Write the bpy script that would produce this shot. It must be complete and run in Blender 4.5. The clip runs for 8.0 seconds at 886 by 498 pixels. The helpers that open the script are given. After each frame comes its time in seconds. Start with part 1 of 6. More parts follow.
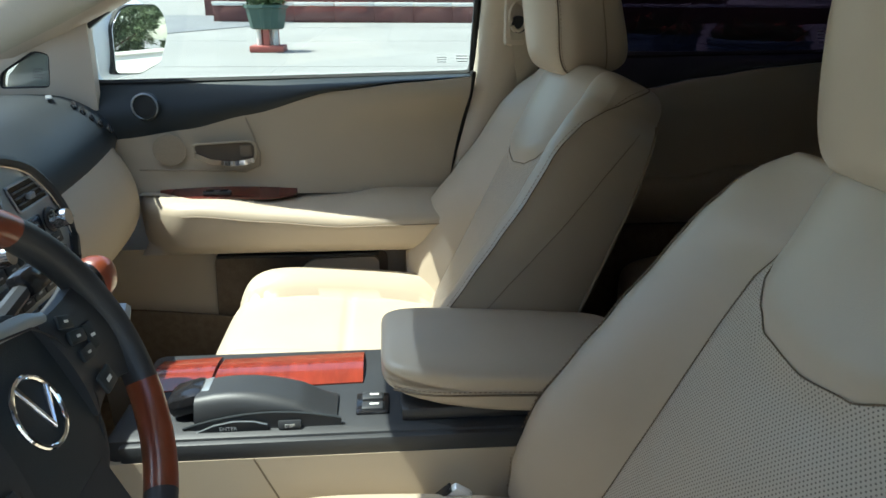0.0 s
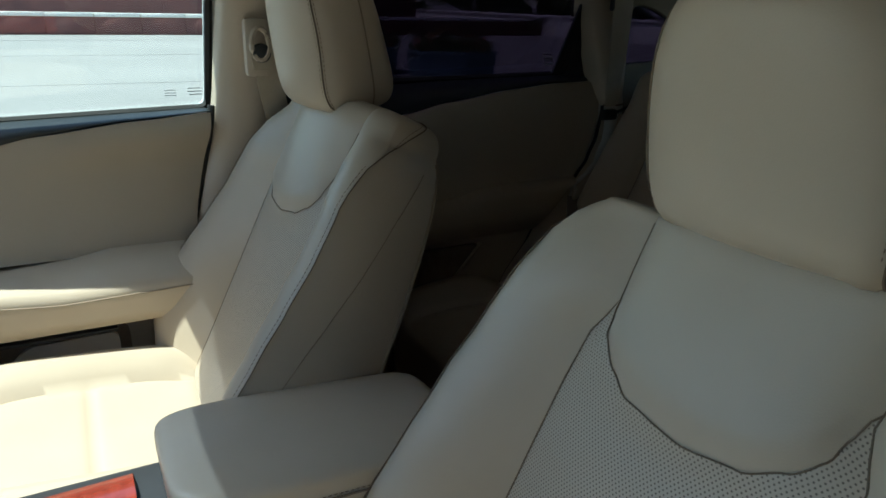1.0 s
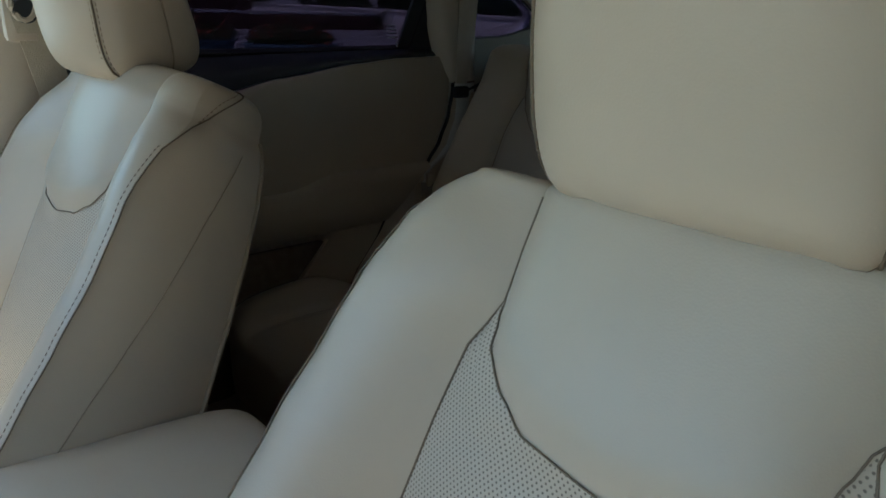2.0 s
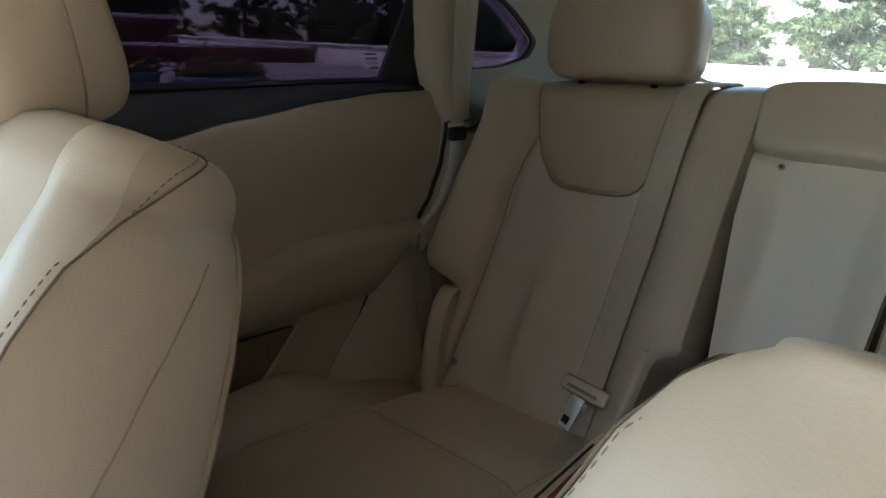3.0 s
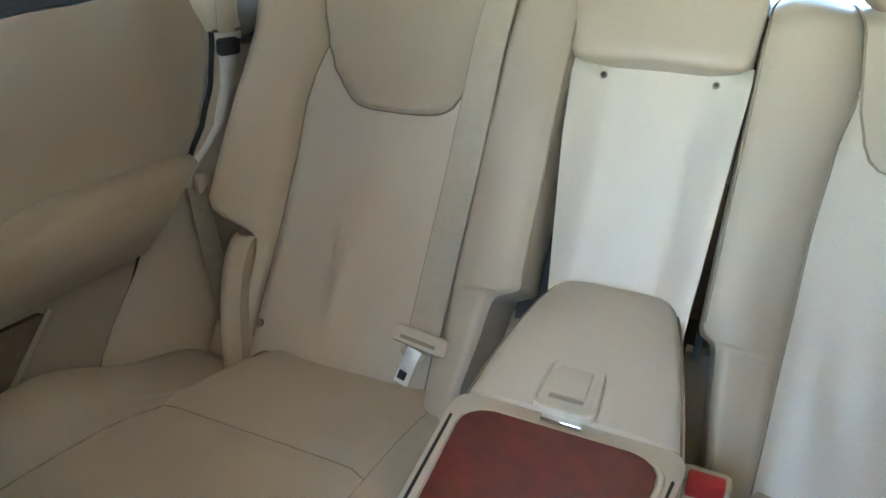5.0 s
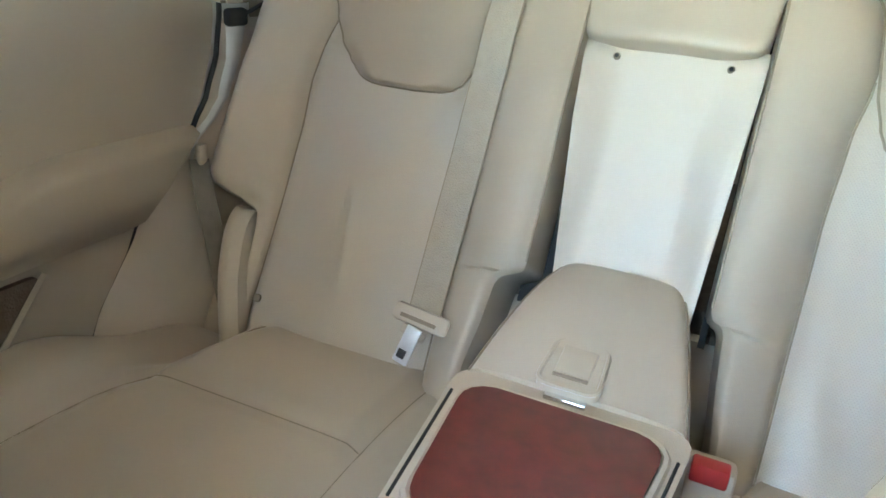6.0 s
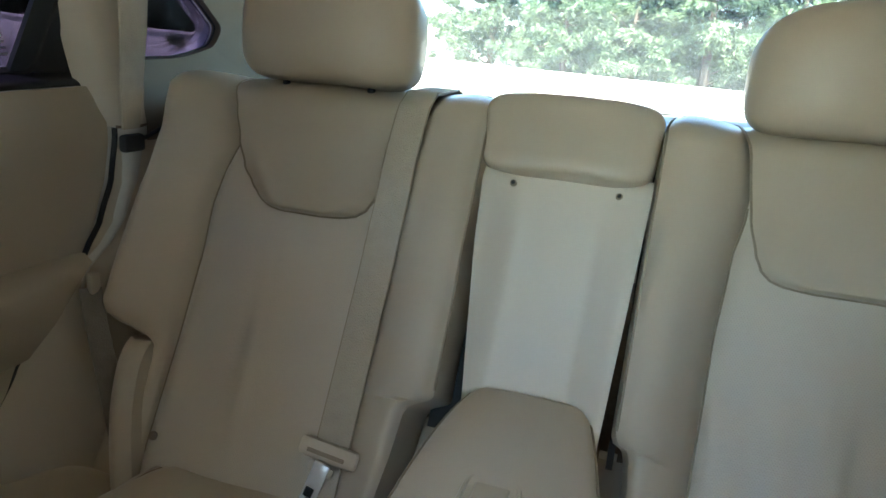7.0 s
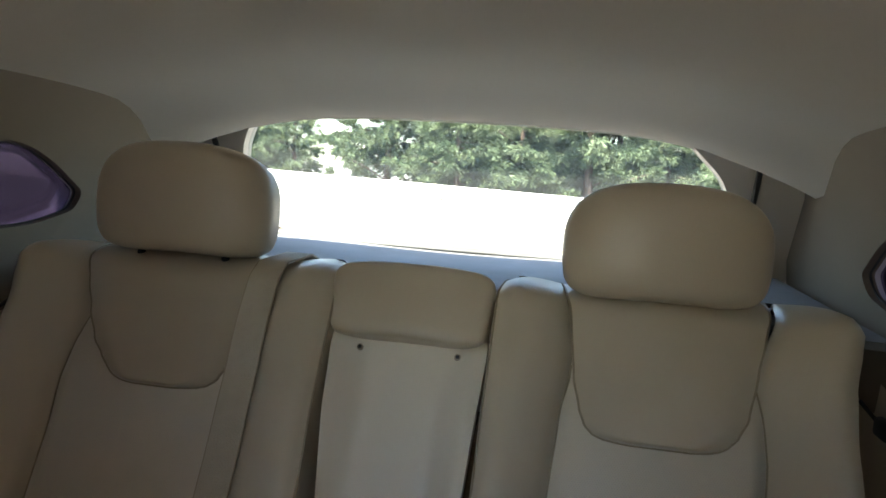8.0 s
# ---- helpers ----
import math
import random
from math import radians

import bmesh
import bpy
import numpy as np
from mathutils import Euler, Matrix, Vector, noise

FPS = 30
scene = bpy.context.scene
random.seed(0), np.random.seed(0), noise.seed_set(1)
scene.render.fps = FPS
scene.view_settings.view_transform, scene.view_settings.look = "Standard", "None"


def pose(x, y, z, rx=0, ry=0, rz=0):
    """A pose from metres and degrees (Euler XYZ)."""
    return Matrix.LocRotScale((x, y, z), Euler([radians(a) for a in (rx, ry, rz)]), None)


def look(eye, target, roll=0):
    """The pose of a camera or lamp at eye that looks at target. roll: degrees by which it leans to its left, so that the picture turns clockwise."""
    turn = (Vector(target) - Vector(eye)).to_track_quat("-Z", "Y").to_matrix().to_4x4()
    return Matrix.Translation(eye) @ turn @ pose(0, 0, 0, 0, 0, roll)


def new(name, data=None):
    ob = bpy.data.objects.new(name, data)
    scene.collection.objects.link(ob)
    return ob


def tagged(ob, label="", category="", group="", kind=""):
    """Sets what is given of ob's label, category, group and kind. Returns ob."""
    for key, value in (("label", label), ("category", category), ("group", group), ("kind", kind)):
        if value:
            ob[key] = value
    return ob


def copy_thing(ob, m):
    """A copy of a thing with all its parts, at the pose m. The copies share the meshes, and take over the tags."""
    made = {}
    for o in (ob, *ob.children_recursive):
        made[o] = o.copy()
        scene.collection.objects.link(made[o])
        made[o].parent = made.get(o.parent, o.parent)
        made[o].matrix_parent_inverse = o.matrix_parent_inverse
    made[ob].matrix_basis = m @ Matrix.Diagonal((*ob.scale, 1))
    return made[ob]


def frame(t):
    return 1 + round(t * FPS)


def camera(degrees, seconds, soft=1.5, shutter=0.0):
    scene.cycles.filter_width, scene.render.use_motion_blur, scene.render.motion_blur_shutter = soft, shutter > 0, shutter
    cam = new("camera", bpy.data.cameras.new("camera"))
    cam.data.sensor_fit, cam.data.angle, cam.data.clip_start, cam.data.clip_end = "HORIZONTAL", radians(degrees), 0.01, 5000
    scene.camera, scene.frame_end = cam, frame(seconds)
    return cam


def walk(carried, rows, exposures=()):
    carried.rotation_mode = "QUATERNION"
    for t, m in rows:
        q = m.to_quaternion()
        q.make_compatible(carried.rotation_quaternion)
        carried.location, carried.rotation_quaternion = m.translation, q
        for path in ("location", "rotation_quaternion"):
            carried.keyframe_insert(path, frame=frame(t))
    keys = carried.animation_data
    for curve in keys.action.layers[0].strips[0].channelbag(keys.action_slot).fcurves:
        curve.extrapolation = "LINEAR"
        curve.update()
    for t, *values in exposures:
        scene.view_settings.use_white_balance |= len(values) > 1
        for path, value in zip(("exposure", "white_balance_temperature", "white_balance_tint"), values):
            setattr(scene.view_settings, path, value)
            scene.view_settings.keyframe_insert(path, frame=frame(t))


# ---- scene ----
cam = camera(64.7, 8.0, soft=1.6)
PATH = [
    (0, (-0.883, 0.161, 1.345), (0.996, 0.002, 0.678), 0.3),
    (0.5, (-0.78, 0.179, 1.362), (1.033, -0.375, 0.725), 1.4),
    (1, (-0.726, 0.211, 1.371), (0.946, -0.686, 0.739), 0.9),
    (1.5, (-0.699, 0.189, 1.351), (0.816, -0.959, 0.729), 3.2),
    (1.7, (-0.669, 0.158, 1.324), (0.794, -1.047, 0.684), 2.7),
    (2.8, (-0.307, 0.0, 1.300), (1.096, -1.302, 0.721), 0.0),
    (3, (-0.268, -0.014, 1.295), (1.065, -1.402, 0.747), 1.4),
    (3.5, (-0.222, -0.067, 1.339), (0.914, -1.612, 0.772), 0.3),
    (4, (-0.194, -0.101, 1.344), (0.651, -1.817, 0.759), 0.9),
    (4.5, (-0.161, -0.116, 1.315), (0.547, -1.847, 0.606), 2.2),
    (5, (-0.126, -0.116, 1.292), (0.622, -1.794, 0.503), 2.0),
    (5.2, (-0.115, -0.109, 1.278), (0.638, -1.764, 0.444), 2.2),
    (6.3, (-0.118, -0.123, 1.255), (0.618, -1.828, 0.512), 4.7),
    (6.5, (-0.114, -0.131, 1.289), (0.584, -1.868, 0.585), 3.6),
    (7, (-0.116, -0.135, 1.311), (0.440, -1.977, 0.765), 4.6),
    (7.5, (-0.145, -0.127, 1.369), (0.272, -2.034, 0.937), 4.2),
    (8, (-0.196, -0.115, 1.401), (0.133, -2.075, 1.178), 3.8),
]
walk(cam, [(t, look(eye, target, roll)) for t, eye, target, roll in PATH],
     exposures=[(0.0, 1.50, 6150, 1), (0.5, 1.17, 6000, 0), (1.0, 1.29, 5850, -2), (1.5, 1.77, 5650, -3), (1.7, 1.97, 5600, -3), (2.8, 2.83, 6450, 6), (3.5, 4.25, 6600, 7), (4.0, 4.17, 6500, 6), (4.5, 4.34, 6450, 5), (5.2, 5.42, 6100, 3), (6.3, 5.60, 6050, 2), (7.0, 4.27, 6200, 0), (7.5, 3.55, 6500, 5), (8.0, 3.25, 6850, 10)])

# ---- light: clear sky, high sun ahead and to the passenger's side ----
SUN = Vector((0.01, 0.49, 1.0)).normalized()
world = bpy.data.worlds.new("sky")
scene.world = world
world.use_nodes = True
wn = world.node_tree
sky = wn.nodes.new("ShaderNodeTexSky")
sky.sky_type = "NISHITA"
sky.sun_disc = False
sky.sun_elevation = math.asin(SUN.z)
sky.sun_rotation = math.atan2(SUN.x, SUN.y)
wn.links.new(sky.outputs[0], wn.nodes["Background"].inputs[0])
wn.nodes["Background"].inputs[1].default_value = 0.15
sun_data = bpy.data.lights.new("sun", "SUN")
sun_data.energy = 4.8
sun_data.angle = radians(0.5)
sun_data.color = (1.0, 0.95, 0.88)
sun = new("sun", sun_data)
sun.matrix_world = look(SUN * 30, (0, 0, 0))


# ---- materials ----
def material(name, colour, rough=0.5, metal=0.0, second=None, scale=8.0, grain=0.0, grain_scale=400.0, coat=0.0, bump_scale2=0.0, spec=0.5, stretch=None):
    """Base colour mixed with a second by soft noise, a fine grain bump and a broad one."""
    m = bpy.data.materials.new(name)
    m.use_nodes = True
    t = m.node_tree
    b = t.nodes["Principled BSDF"]
    b.inputs["Roughness"].default_value = rough
    b.inputs["Metallic"].default_value = metal
    b.inputs["Coat Weight"].default_value = coat
    b.inputs["Coat Roughness"].default_value = 0.06
    b.inputs["Specular IOR Level"].default_value = spec
    co = t.nodes.new("ShaderNodeTexCoord")
    src = co.outputs["Object"]
    if stretch:
        mp = t.nodes.new("ShaderNodeMapping")
        mp.inputs["Scale"].default_value = stretch
        t.links.new(src, mp.inputs[0])
        src = mp.outputs[0]
    nz = t.nodes.new("ShaderNodeTexNoise")
    nz.inputs["Scale"].default_value = scale
    nz.inputs["Detail"].default_value = 6.0
    t.links.new(src, nz.inputs["Vector"])
    ramp = t.nodes.new("ShaderNodeValToRGB")
    ramp.color_ramp.elements[0].position = 0.3
    ramp.color_ramp.elements[1].position = 0.7
    ramp.color_ramp.elements[0].color = (*colour, 1)
    ramp.color_ramp.elements[1].color = (*(second or [c * 0.9 for c in colour]), 1)
    t.links.new(nz.outputs["Fac"], ramp.inputs[0])
    t.links.new(ramp.outputs[0], b.inputs["Base Color"])
    rr = t.nodes.new("ShaderNodeMapRange")
    rr.inputs["To Min"].default_value = max(0.02, rough - 0.06)
    rr.inputs["To Max"].default_value = min(1.0, rough + 0.06)
    t.links.new(nz.outputs["Fac"], rr.inputs["Value"])
    t.links.new(rr.outputs[0], b.inputs["Roughness"])
    last = None
    if bump_scale2:
        n2 = t.nodes.new("ShaderNodeTexNoise")
        n2.inputs["Scale"].default_value = 14.0
        n2.inputs["Detail"].default_value = 3.0
        t.links.new(src, n2.inputs["Vector"])
        b2 = t.nodes.new("ShaderNodeBump")
        b2.inputs["Strength"].default_value = bump_scale2
        b2.inputs["Distance"].default_value = 0.004
        t.links.new(n2.outputs["Fac"], b2.inputs["Height"])
        last = b2
    if grain:
        v = t.nodes.new("ShaderNodeTexVoronoi")
        v.inputs["Scale"].default_value = grain_scale
        t.links.new(src, v.inputs["Vector"])
        b1 = t.nodes.new("ShaderNodeBump")
        b1.inputs["Strength"].default_value = grain
        b1.inputs["Distance"].default_value = 0.0006
        t.links.new(v.outputs["Distance"], b1.inputs["Height"])
        if last:
            t.links.new(last.outputs[0], b1.inputs["Normal"])
        last = b1
    if last:
        t.links.new(last.outputs[0], b.inputs["Normal"])
    return m


def perforated(m, pitch, hole_colour=(0.14, 0.11, 0.08, 1)):
    """Pinholes in staggered rows, by the surface's own metres (its UV map)."""
    t = m.node_tree
    b = t.nodes["Principled BSDF"]
    uv = t.nodes.new("ShaderNodeUVMap")
    uv.uv_map = "UVMap"

    def maths(op, a, c=None, d=None):
        n = t.nodes.new("ShaderNodeMath")
        n.operation = op
        for k, w in enumerate((a, c, d)):
            if w is None:
                continue
            if isinstance(w, (int, float)):
                n.inputs[k].default_value = w
            else:
                t.links.new(w, n.inputs[k])
        return n.outputs[0]
    sep = t.nodes.new("ShaderNodeSeparateXYZ")
    t.links.new(uv.outputs[0], sep.inputs[0])
    row = maths("DIVIDE", sep.outputs["Y"], pitch * 0.7)
    odd = maths("MULTIPLY", maths("MODULO", maths("FLOOR", row), 2.0), 0.5)
    fx = maths("SUBTRACT", maths("FRACT", maths("ADD", maths("DIVIDE", sep.outputs["X"], pitch), odd)), 0.5)
    fy = maths("MULTIPLY", maths("SUBTRACT", maths("FRACT", row), 0.5), 0.7)
    r = maths("SQRT", maths("ADD", maths("MULTIPLY", fx, fx), maths("MULTIPLY", fy, fy)))
    hole = t.nodes.new("ShaderNodeMapRange")
    hole.inputs["From Min"].default_value = 0.14
    hole.inputs["From Max"].default_value = 0.24
    t.links.new(r, hole.inputs["Value"])
    mix = t.nodes.new("ShaderNodeMix")
    mix.data_type = "RGBA"
    t.links.new(hole.outputs[0], mix.inputs["Factor"])
    mix.inputs["A"].default_value = hole_colour
    old = b.inputs["Base Color"].links[0].from_socket
    t.links.new(old, mix.inputs["B"])
    t.links.new(mix.outputs["Result"], b.inputs["Base Color"])
    return m


def tinted(name, colour, gloss=0.05, dust=0.0):
    """A thin pane: light passes straight through, tinted, with a faint mirror on top."""
    m = bpy.data.materials.new(name)
    m.use_nodes = True
    t = m.node_tree
    t.nodes.remove(t.nodes["Principled BSDF"])
    out = t.nodes["Material Output"]
    tr = t.nodes.new("ShaderNodeBsdfTransparent")
    tr.inputs[0].default_value = (*colour, 1)
    gl = t.nodes.new("ShaderNodeBsdfGlossy")
    gl.inputs["Roughness"].default_value = 0.02
    mx = t.nodes.new("ShaderNodeMixShader")
    mx.inputs[0].default_value = gloss
    t.links.new(tr.outputs[0], mx.inputs[1])
    t.links.new(gl.outputs[0], mx.inputs[2])
    last = mx
    if dust:
        film_ = t.nodes.new("ShaderNodeBsdfTranslucent")
        film_.inputs[0].default_value = (0.8, 0.8, 0.78, 1)
        last = t.nodes.new("ShaderNodeMixShader")
        last.inputs[0].default_value = dust
        t.links.new(mx.outputs[0], last.inputs[1])
        t.links.new(film_.outputs[0], last.inputs[2])
    t.links.new(last.outputs[0], out.inputs[0])
    return m


BEIGE = (0.475, 0.40, 0.305)
LEATHER = material("beige leather", BEIGE, 0.36, second=(0.43, 0.358, 0.268), scale=5, grain=0.12, grain_scale=600, bump_scale2=0.07, spec=0.3)
PERF = perforated(material("perforated beige leather", BEIGE, 0.45, second=(0.43, 0.358, 0.268), scale=5, grain=0.12, grain_scale=600, bump_scale2=0.05), 0.0044)
PERF_REAR = perforated(material("worn perforated leather", (0.55, 0.487, 0.395), 0.4, second=(0.495, 0.435, 0.35), scale=6, grain=0.3, grain_scale=500, bump_scale2=0.3), 0.0036, (0.475, 0.42, 0.34, 1))
TRIM = material("beige moulded plastic", (0.54, 0.46, 0.36), 0.55, second=(0.505, 0.43, 0.335), scale=3, grain=0.4, grain_scale=700)
SOFT = material("soft beige door skin", (0.40, 0.333, 0.245), 0.6, second=(0.37, 0.305, 0.222), scale=4, grain=0.2, grain_scale=700)
PALE = material("pale beige plastic", (0.62, 0.55, 0.45), 0.45, second=(0.585, 0.515, 0.42), scale=5, grain=0.2, grain_scale=600)
LINER = material("grey beige headliner cloth", (0.57, 0.525, 0.45), 0.95, second=(0.54, 0.50, 0.425), scale=3, grain=0.6, grain_scale=900, spec=0.1)
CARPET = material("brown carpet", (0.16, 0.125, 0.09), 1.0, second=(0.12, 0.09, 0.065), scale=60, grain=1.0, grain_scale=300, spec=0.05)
BLACK = material("black grained plastic", (0.022, 0.024, 0.027), 0.48, second=(0.03, 0.032, 0.035), scale=10, grain=0.18, grain_scale=800)
DASH = material("dark slate dashboard skin", (0.02, 0.025, 0.028), 0.5, second=(0.026, 0.031, 0.034), scale=6, grain=0.25, grain_scale=700, spec=0.35)
GLOSSY = material("gloss black plastic", (0.01, 0.01, 0.012), 0.15, second=(0.014, 0.014, 0.016), scale=10)
SILVER = material("silver plastic", (0.35, 0.38, 0.4), 0.35, metal=0.6, second=(0.32, 0.35, 0.37), scale=8)
CHROME = material("chrome", (0.85, 0.85, 0.86), 0.08, metal=1.0, second=(0.8, 0.8, 0.82), scale=8)
WOOD = material("red brown lacquered wood", (0.25, 0.035, 0.018), 0.22, second=(0.15, 0.02, 0.011), scale=16, coat=0.8, stretch=(1, 5, 1))
BURL = material("dark red burl", (0.145, 0.013, 0.010), 0.34, second=(0.085, 0.008, 0.007), scale=45, coat=0.5)
# Darker copy of the red wood; the door strip's shade is in its colour.
SHADEWOOD = material("red door wood darkened for shade", (0.10, 0.018, 0.012), 0.25, second=(0.075, 0.014, 0.009), scale=14, coat=0.6, stretch=(1, 5, 1))
WHEELWOOD = material("red brown rim wood", (0.22, 0.05, 0.02), 0.3, second=(0.14, 0.03, 0.012), scale=22, coat=0.6)
SEAM = material("dark seam", (0.16, 0.12, 0.08), 0.8, scale=30)
SEAMLIGHT = material("seam fold", (0.285, 0.228, 0.163), 0.7, scale=30)
THREAD = material("brown thread", (0.19, 0.135, 0.095), 0.8, scale=200)
WEBBING = material("tan webbing", (0.45, 0.39, 0.30), 0.7, second=(0.42, 0.36, 0.275), scale=60, grain=0.8, grain_scale=500)
# Dark tone holds the window reveal's shade; also the lock tab's own brown.
TAUPE = material("taupe plastic, shade-dark on the reveal", (0.155, 0.125, 0.095), 0.85, second=(0.135, 0.11, 0.083), scale=4, grain=0.4, grain_scale=700, spec=0.2)
GRILLE = material("brown speaker mesh", (0.29, 0.235, 0.17), 0.7, second=(0.24, 0.195, 0.14), scale=400)
RUBBER = material("black rubber", (0.015, 0.015, 0.015), 0.7, scale=20)
PAINT = material("pearl white car paint", (0.78, 0.79, 0.8), 0.3, second=(0.76, 0.77, 0.78), scale=3, coat=0.8)
STEEL = material("bright steel", (0.92, 0.92, 0.92), 0.3, metal=0.5, scale=30)
COVER = material("grey cargo cover", (0.2, 0.2, 0.2), 0.8, second=(0.17, 0.17, 0.17), scale=12, grain=0.4, grain_scale=500)
RED = material("red plastic", (0.45, 0.03, 0.03), 0.4, scale=20)
MARK = material("printed marking", (0.75, 0.75, 0.72), 0.5, scale=20)
GREYMARK = material("grey marking", (0.3, 0.3, 0.3), 0.5, scale=20)
PILLAR = material("pale grey pillar plastic", (0.60, 0.575, 0.53), 0.5, second=(0.56, 0.535, 0.49), scale=4, grain=0.3, grain_scale=700)
# Darker copy of the tan webbing, with the notch's shade in its colour.
SHADEWEB = material("webbing darkened as in shade", (0.27, 0.235, 0.19), 0.8, second=(0.23, 0.2, 0.16), scale=60, grain=0.8, grain_scale=500)
# The handle recess's shade is put into this dark brown.
CUP = material("handle cup brown with shade in it", (0.10, 0.075, 0.05), 0.45, second=(0.085, 0.062, 0.042), scale=20, grain=0.15, grain_scale=600)
# Beige trim taken darker: the shade round the quarter window is in its colour.
QTRIM = material("quarter trim beige darkened for shade", (0.22, 0.185, 0.14), 0.85, second=(0.20, 0.168, 0.127), scale=4, grain=0.4, grain_scale=700, spec=0.2)
CLEAR = tinted("clear glass", (0.86, 0.9, 0.88), 0.05)
BAND = tinted("shaded glass band", (0.08, 0.10, 0.13), 0.05)
PRIVACY = tinted("privacy glass", (0.095, 0.084, 0.115), 0.03)
BACKGLASS = tinted("dusty rear glass", (0.80, 0.83, 0.82), 0.03, dust=0.014)
JOINT = material("joint in concrete", (0.30, 0.29, 0.27), 0.9, scale=3)
CONCRETE = material("sunlit concrete", (0.27, 0.262, 0.242), 0.9, second=(0.225, 0.218, 0.203), scale=0.35, grain=0.5, grain_scale=40, spec=0.2)
ASPHALT = material("grey asphalt", (0.16, 0.16, 0.165), 0.9, second=(0.2, 0.2, 0.2), scale=0.8, grain=0.5, grain_scale=60, spec=0.2)
WHITEWALL = material("pale rendered wall", (0.72, 0.69, 0.62), 0.9, second=(0.66, 0.63, 0.56), scale=0.6, grain=0.4, grain_scale=60)
BRICKRED = material("dark red stone", (0.16, 0.06, 0.05), 0.75, second=(0.11, 0.045, 0.04), scale=1.2, grain=0.5, grain_scale=30)
REDPAINT = material("faded red paint", (0.36, 0.09, 0.07), 0.7, second=(0.30, 0.08, 0.06), scale=9)
BLUEPAINT = material("blue grey painted concrete", (0.13, 0.21, 0.24), 0.7, second=(0.10, 0.17, 0.2), scale=4)
GREENPAINT = material("dark green planter", (0.05, 0.09, 0.07), 0.7, scale=6)
SOIL = material("soil", (0.06, 0.045, 0.03), 1.0, scale=20)
LEAF = material("conifer foliage", (0.078, 0.112, 0.055), 0.7, second=(0.135, 0.165, 0.092), scale=1.3, spec=0.2)
LEAF_T = LEAF.node_tree
leaf_geo = LEAF_T.nodes.new("ShaderNodeNewGeometry")
leaf_tone = LEAF_T.nodes.new("ShaderNodeHueSaturation")
leaf_range = LEAF_T.nodes.new("ShaderNodeMapRange")
leaf_range.inputs["To Min"].default_value = 0.55
leaf_range.inputs["To Max"].default_value = 1.35
LEAF_T.links.new(leaf_geo.outputs["Random Per Island"], leaf_range.inputs["Value"])
LEAF_T.links.new(leaf_range.outputs[0], leaf_tone.inputs["Value"])
LEAF_T.links.new(LEAF_T.nodes["Principled BSDF"].inputs["Base Color"].links[0].from_socket, leaf_tone.inputs["Color"])
LEAF_T.links.new(leaf_tone.outputs[0], LEAF_T.nodes["Principled BSDF"].inputs["Base Color"])
LEAFDARK = material("dark foliage", (0.04, 0.065, 0.03), 0.7, second=(0.07, 0.1, 0.04), scale=1.3, spec=0.2)
FLOWER = material("orange blossom", (0.55, 0.16, 0.04), 0.7, second=(0.45, 0.08, 0.05), scale=6)
BARK = material("bark", (0.12, 0.085, 0.06), 0.9, second=(0.09, 0.06, 0.045), scale=10)
FACADE = material("dim facade", (0.16, 0.15, 0.15), 0.9, second=(0.12, 0.115, 0.115), scale=0.5)
MIRROR = material("mirror", (0.9, 0.9, 0.9), 0.01, metal=1.0, second=(0.9, 0.9, 0.9))
for wire in [w for w in MIRROR.node_tree.links if w.to_socket.name == "Roughness"]:
    MIRROR.node_tree.links.remove(wire)
MIRROR.node_tree.nodes["Principled BSDF"].inputs["Roughness"].default_value = 0.0


# ---- mesh tools ----
def link_mesh(name, verts, faces, mat, parent=None, label="", uvs=None, sharp=40.0, smooth=True):
    me = bpy.data.meshes.new(name)
    me.from_pydata([tuple(v) for v in verts], [], faces)
    if uvs:
        lay = me.uv_layers.new(name="UVMap")
        for lp in me.loops:
            lay.data[lp.index].uv = uvs[lp.vertex_index]
    bm = bmesh.new()
    bm.from_mesh(me)
    bmesh.ops.recalc_face_normals(bm, faces=bm.faces)
    bm.to_mesh(me)
    bm.free()
    if smooth:
        me.polygons.foreach_set("use_smooth", [True] * len(me.polygons))
        me.set_sharp_from_angle(angle=radians(sharp))
    me.materials.append(mat)
    ob = new(name, me)
    if parent:
        ob.parent = parent
    if label:
        tagged(ob, label)
    return ob


def part(name, bm, mat, parent, label="", sharp=40.0):
    verts = [v.co.copy() for v in bm.verts]
    bm.verts.index_update()
    faces = [[v.index for v in f.verts] for f in bm.faces]
    bm.free()
    return link_mesh(name, verts, faces, mat, parent, label, sharp=sharp)


def thing(name, label, category, at=None, group="", kind=""):
    ob = new(name)
    ob.empty_display_size = 0.05
    if at is not None:
        ob.matrix_world = at
    return tagged(ob, label, category, group, kind)


def rbox(name, centre, size, mat, parent=None, label="", r=0.006, turn=(0, 0, 0), seg=2, bend=None):
    """A box with rounded edges; bend reshapes each vertex."""
    bm = bmesh.new()
    bmesh.ops.create_cube(bm, size=1.0)
    for v in bm.verts:
        v.co = Vector((v.co.x * size[0], v.co.y * size[1], v.co.z * size[2]))
    bmesh.ops.bevel(bm, geom=bm.edges[:], offset=min(r, min(size) * 0.49), segments=seg, affect="EDGES", profile=0.5)
    rot = Euler([radians(a) for a in turn]).to_matrix()
    for v in bm.verts:
        v.co = rot @ (bend(v.co) if bend else v.co) + Vector(centre)
    return part(name, bm, mat, parent, label)


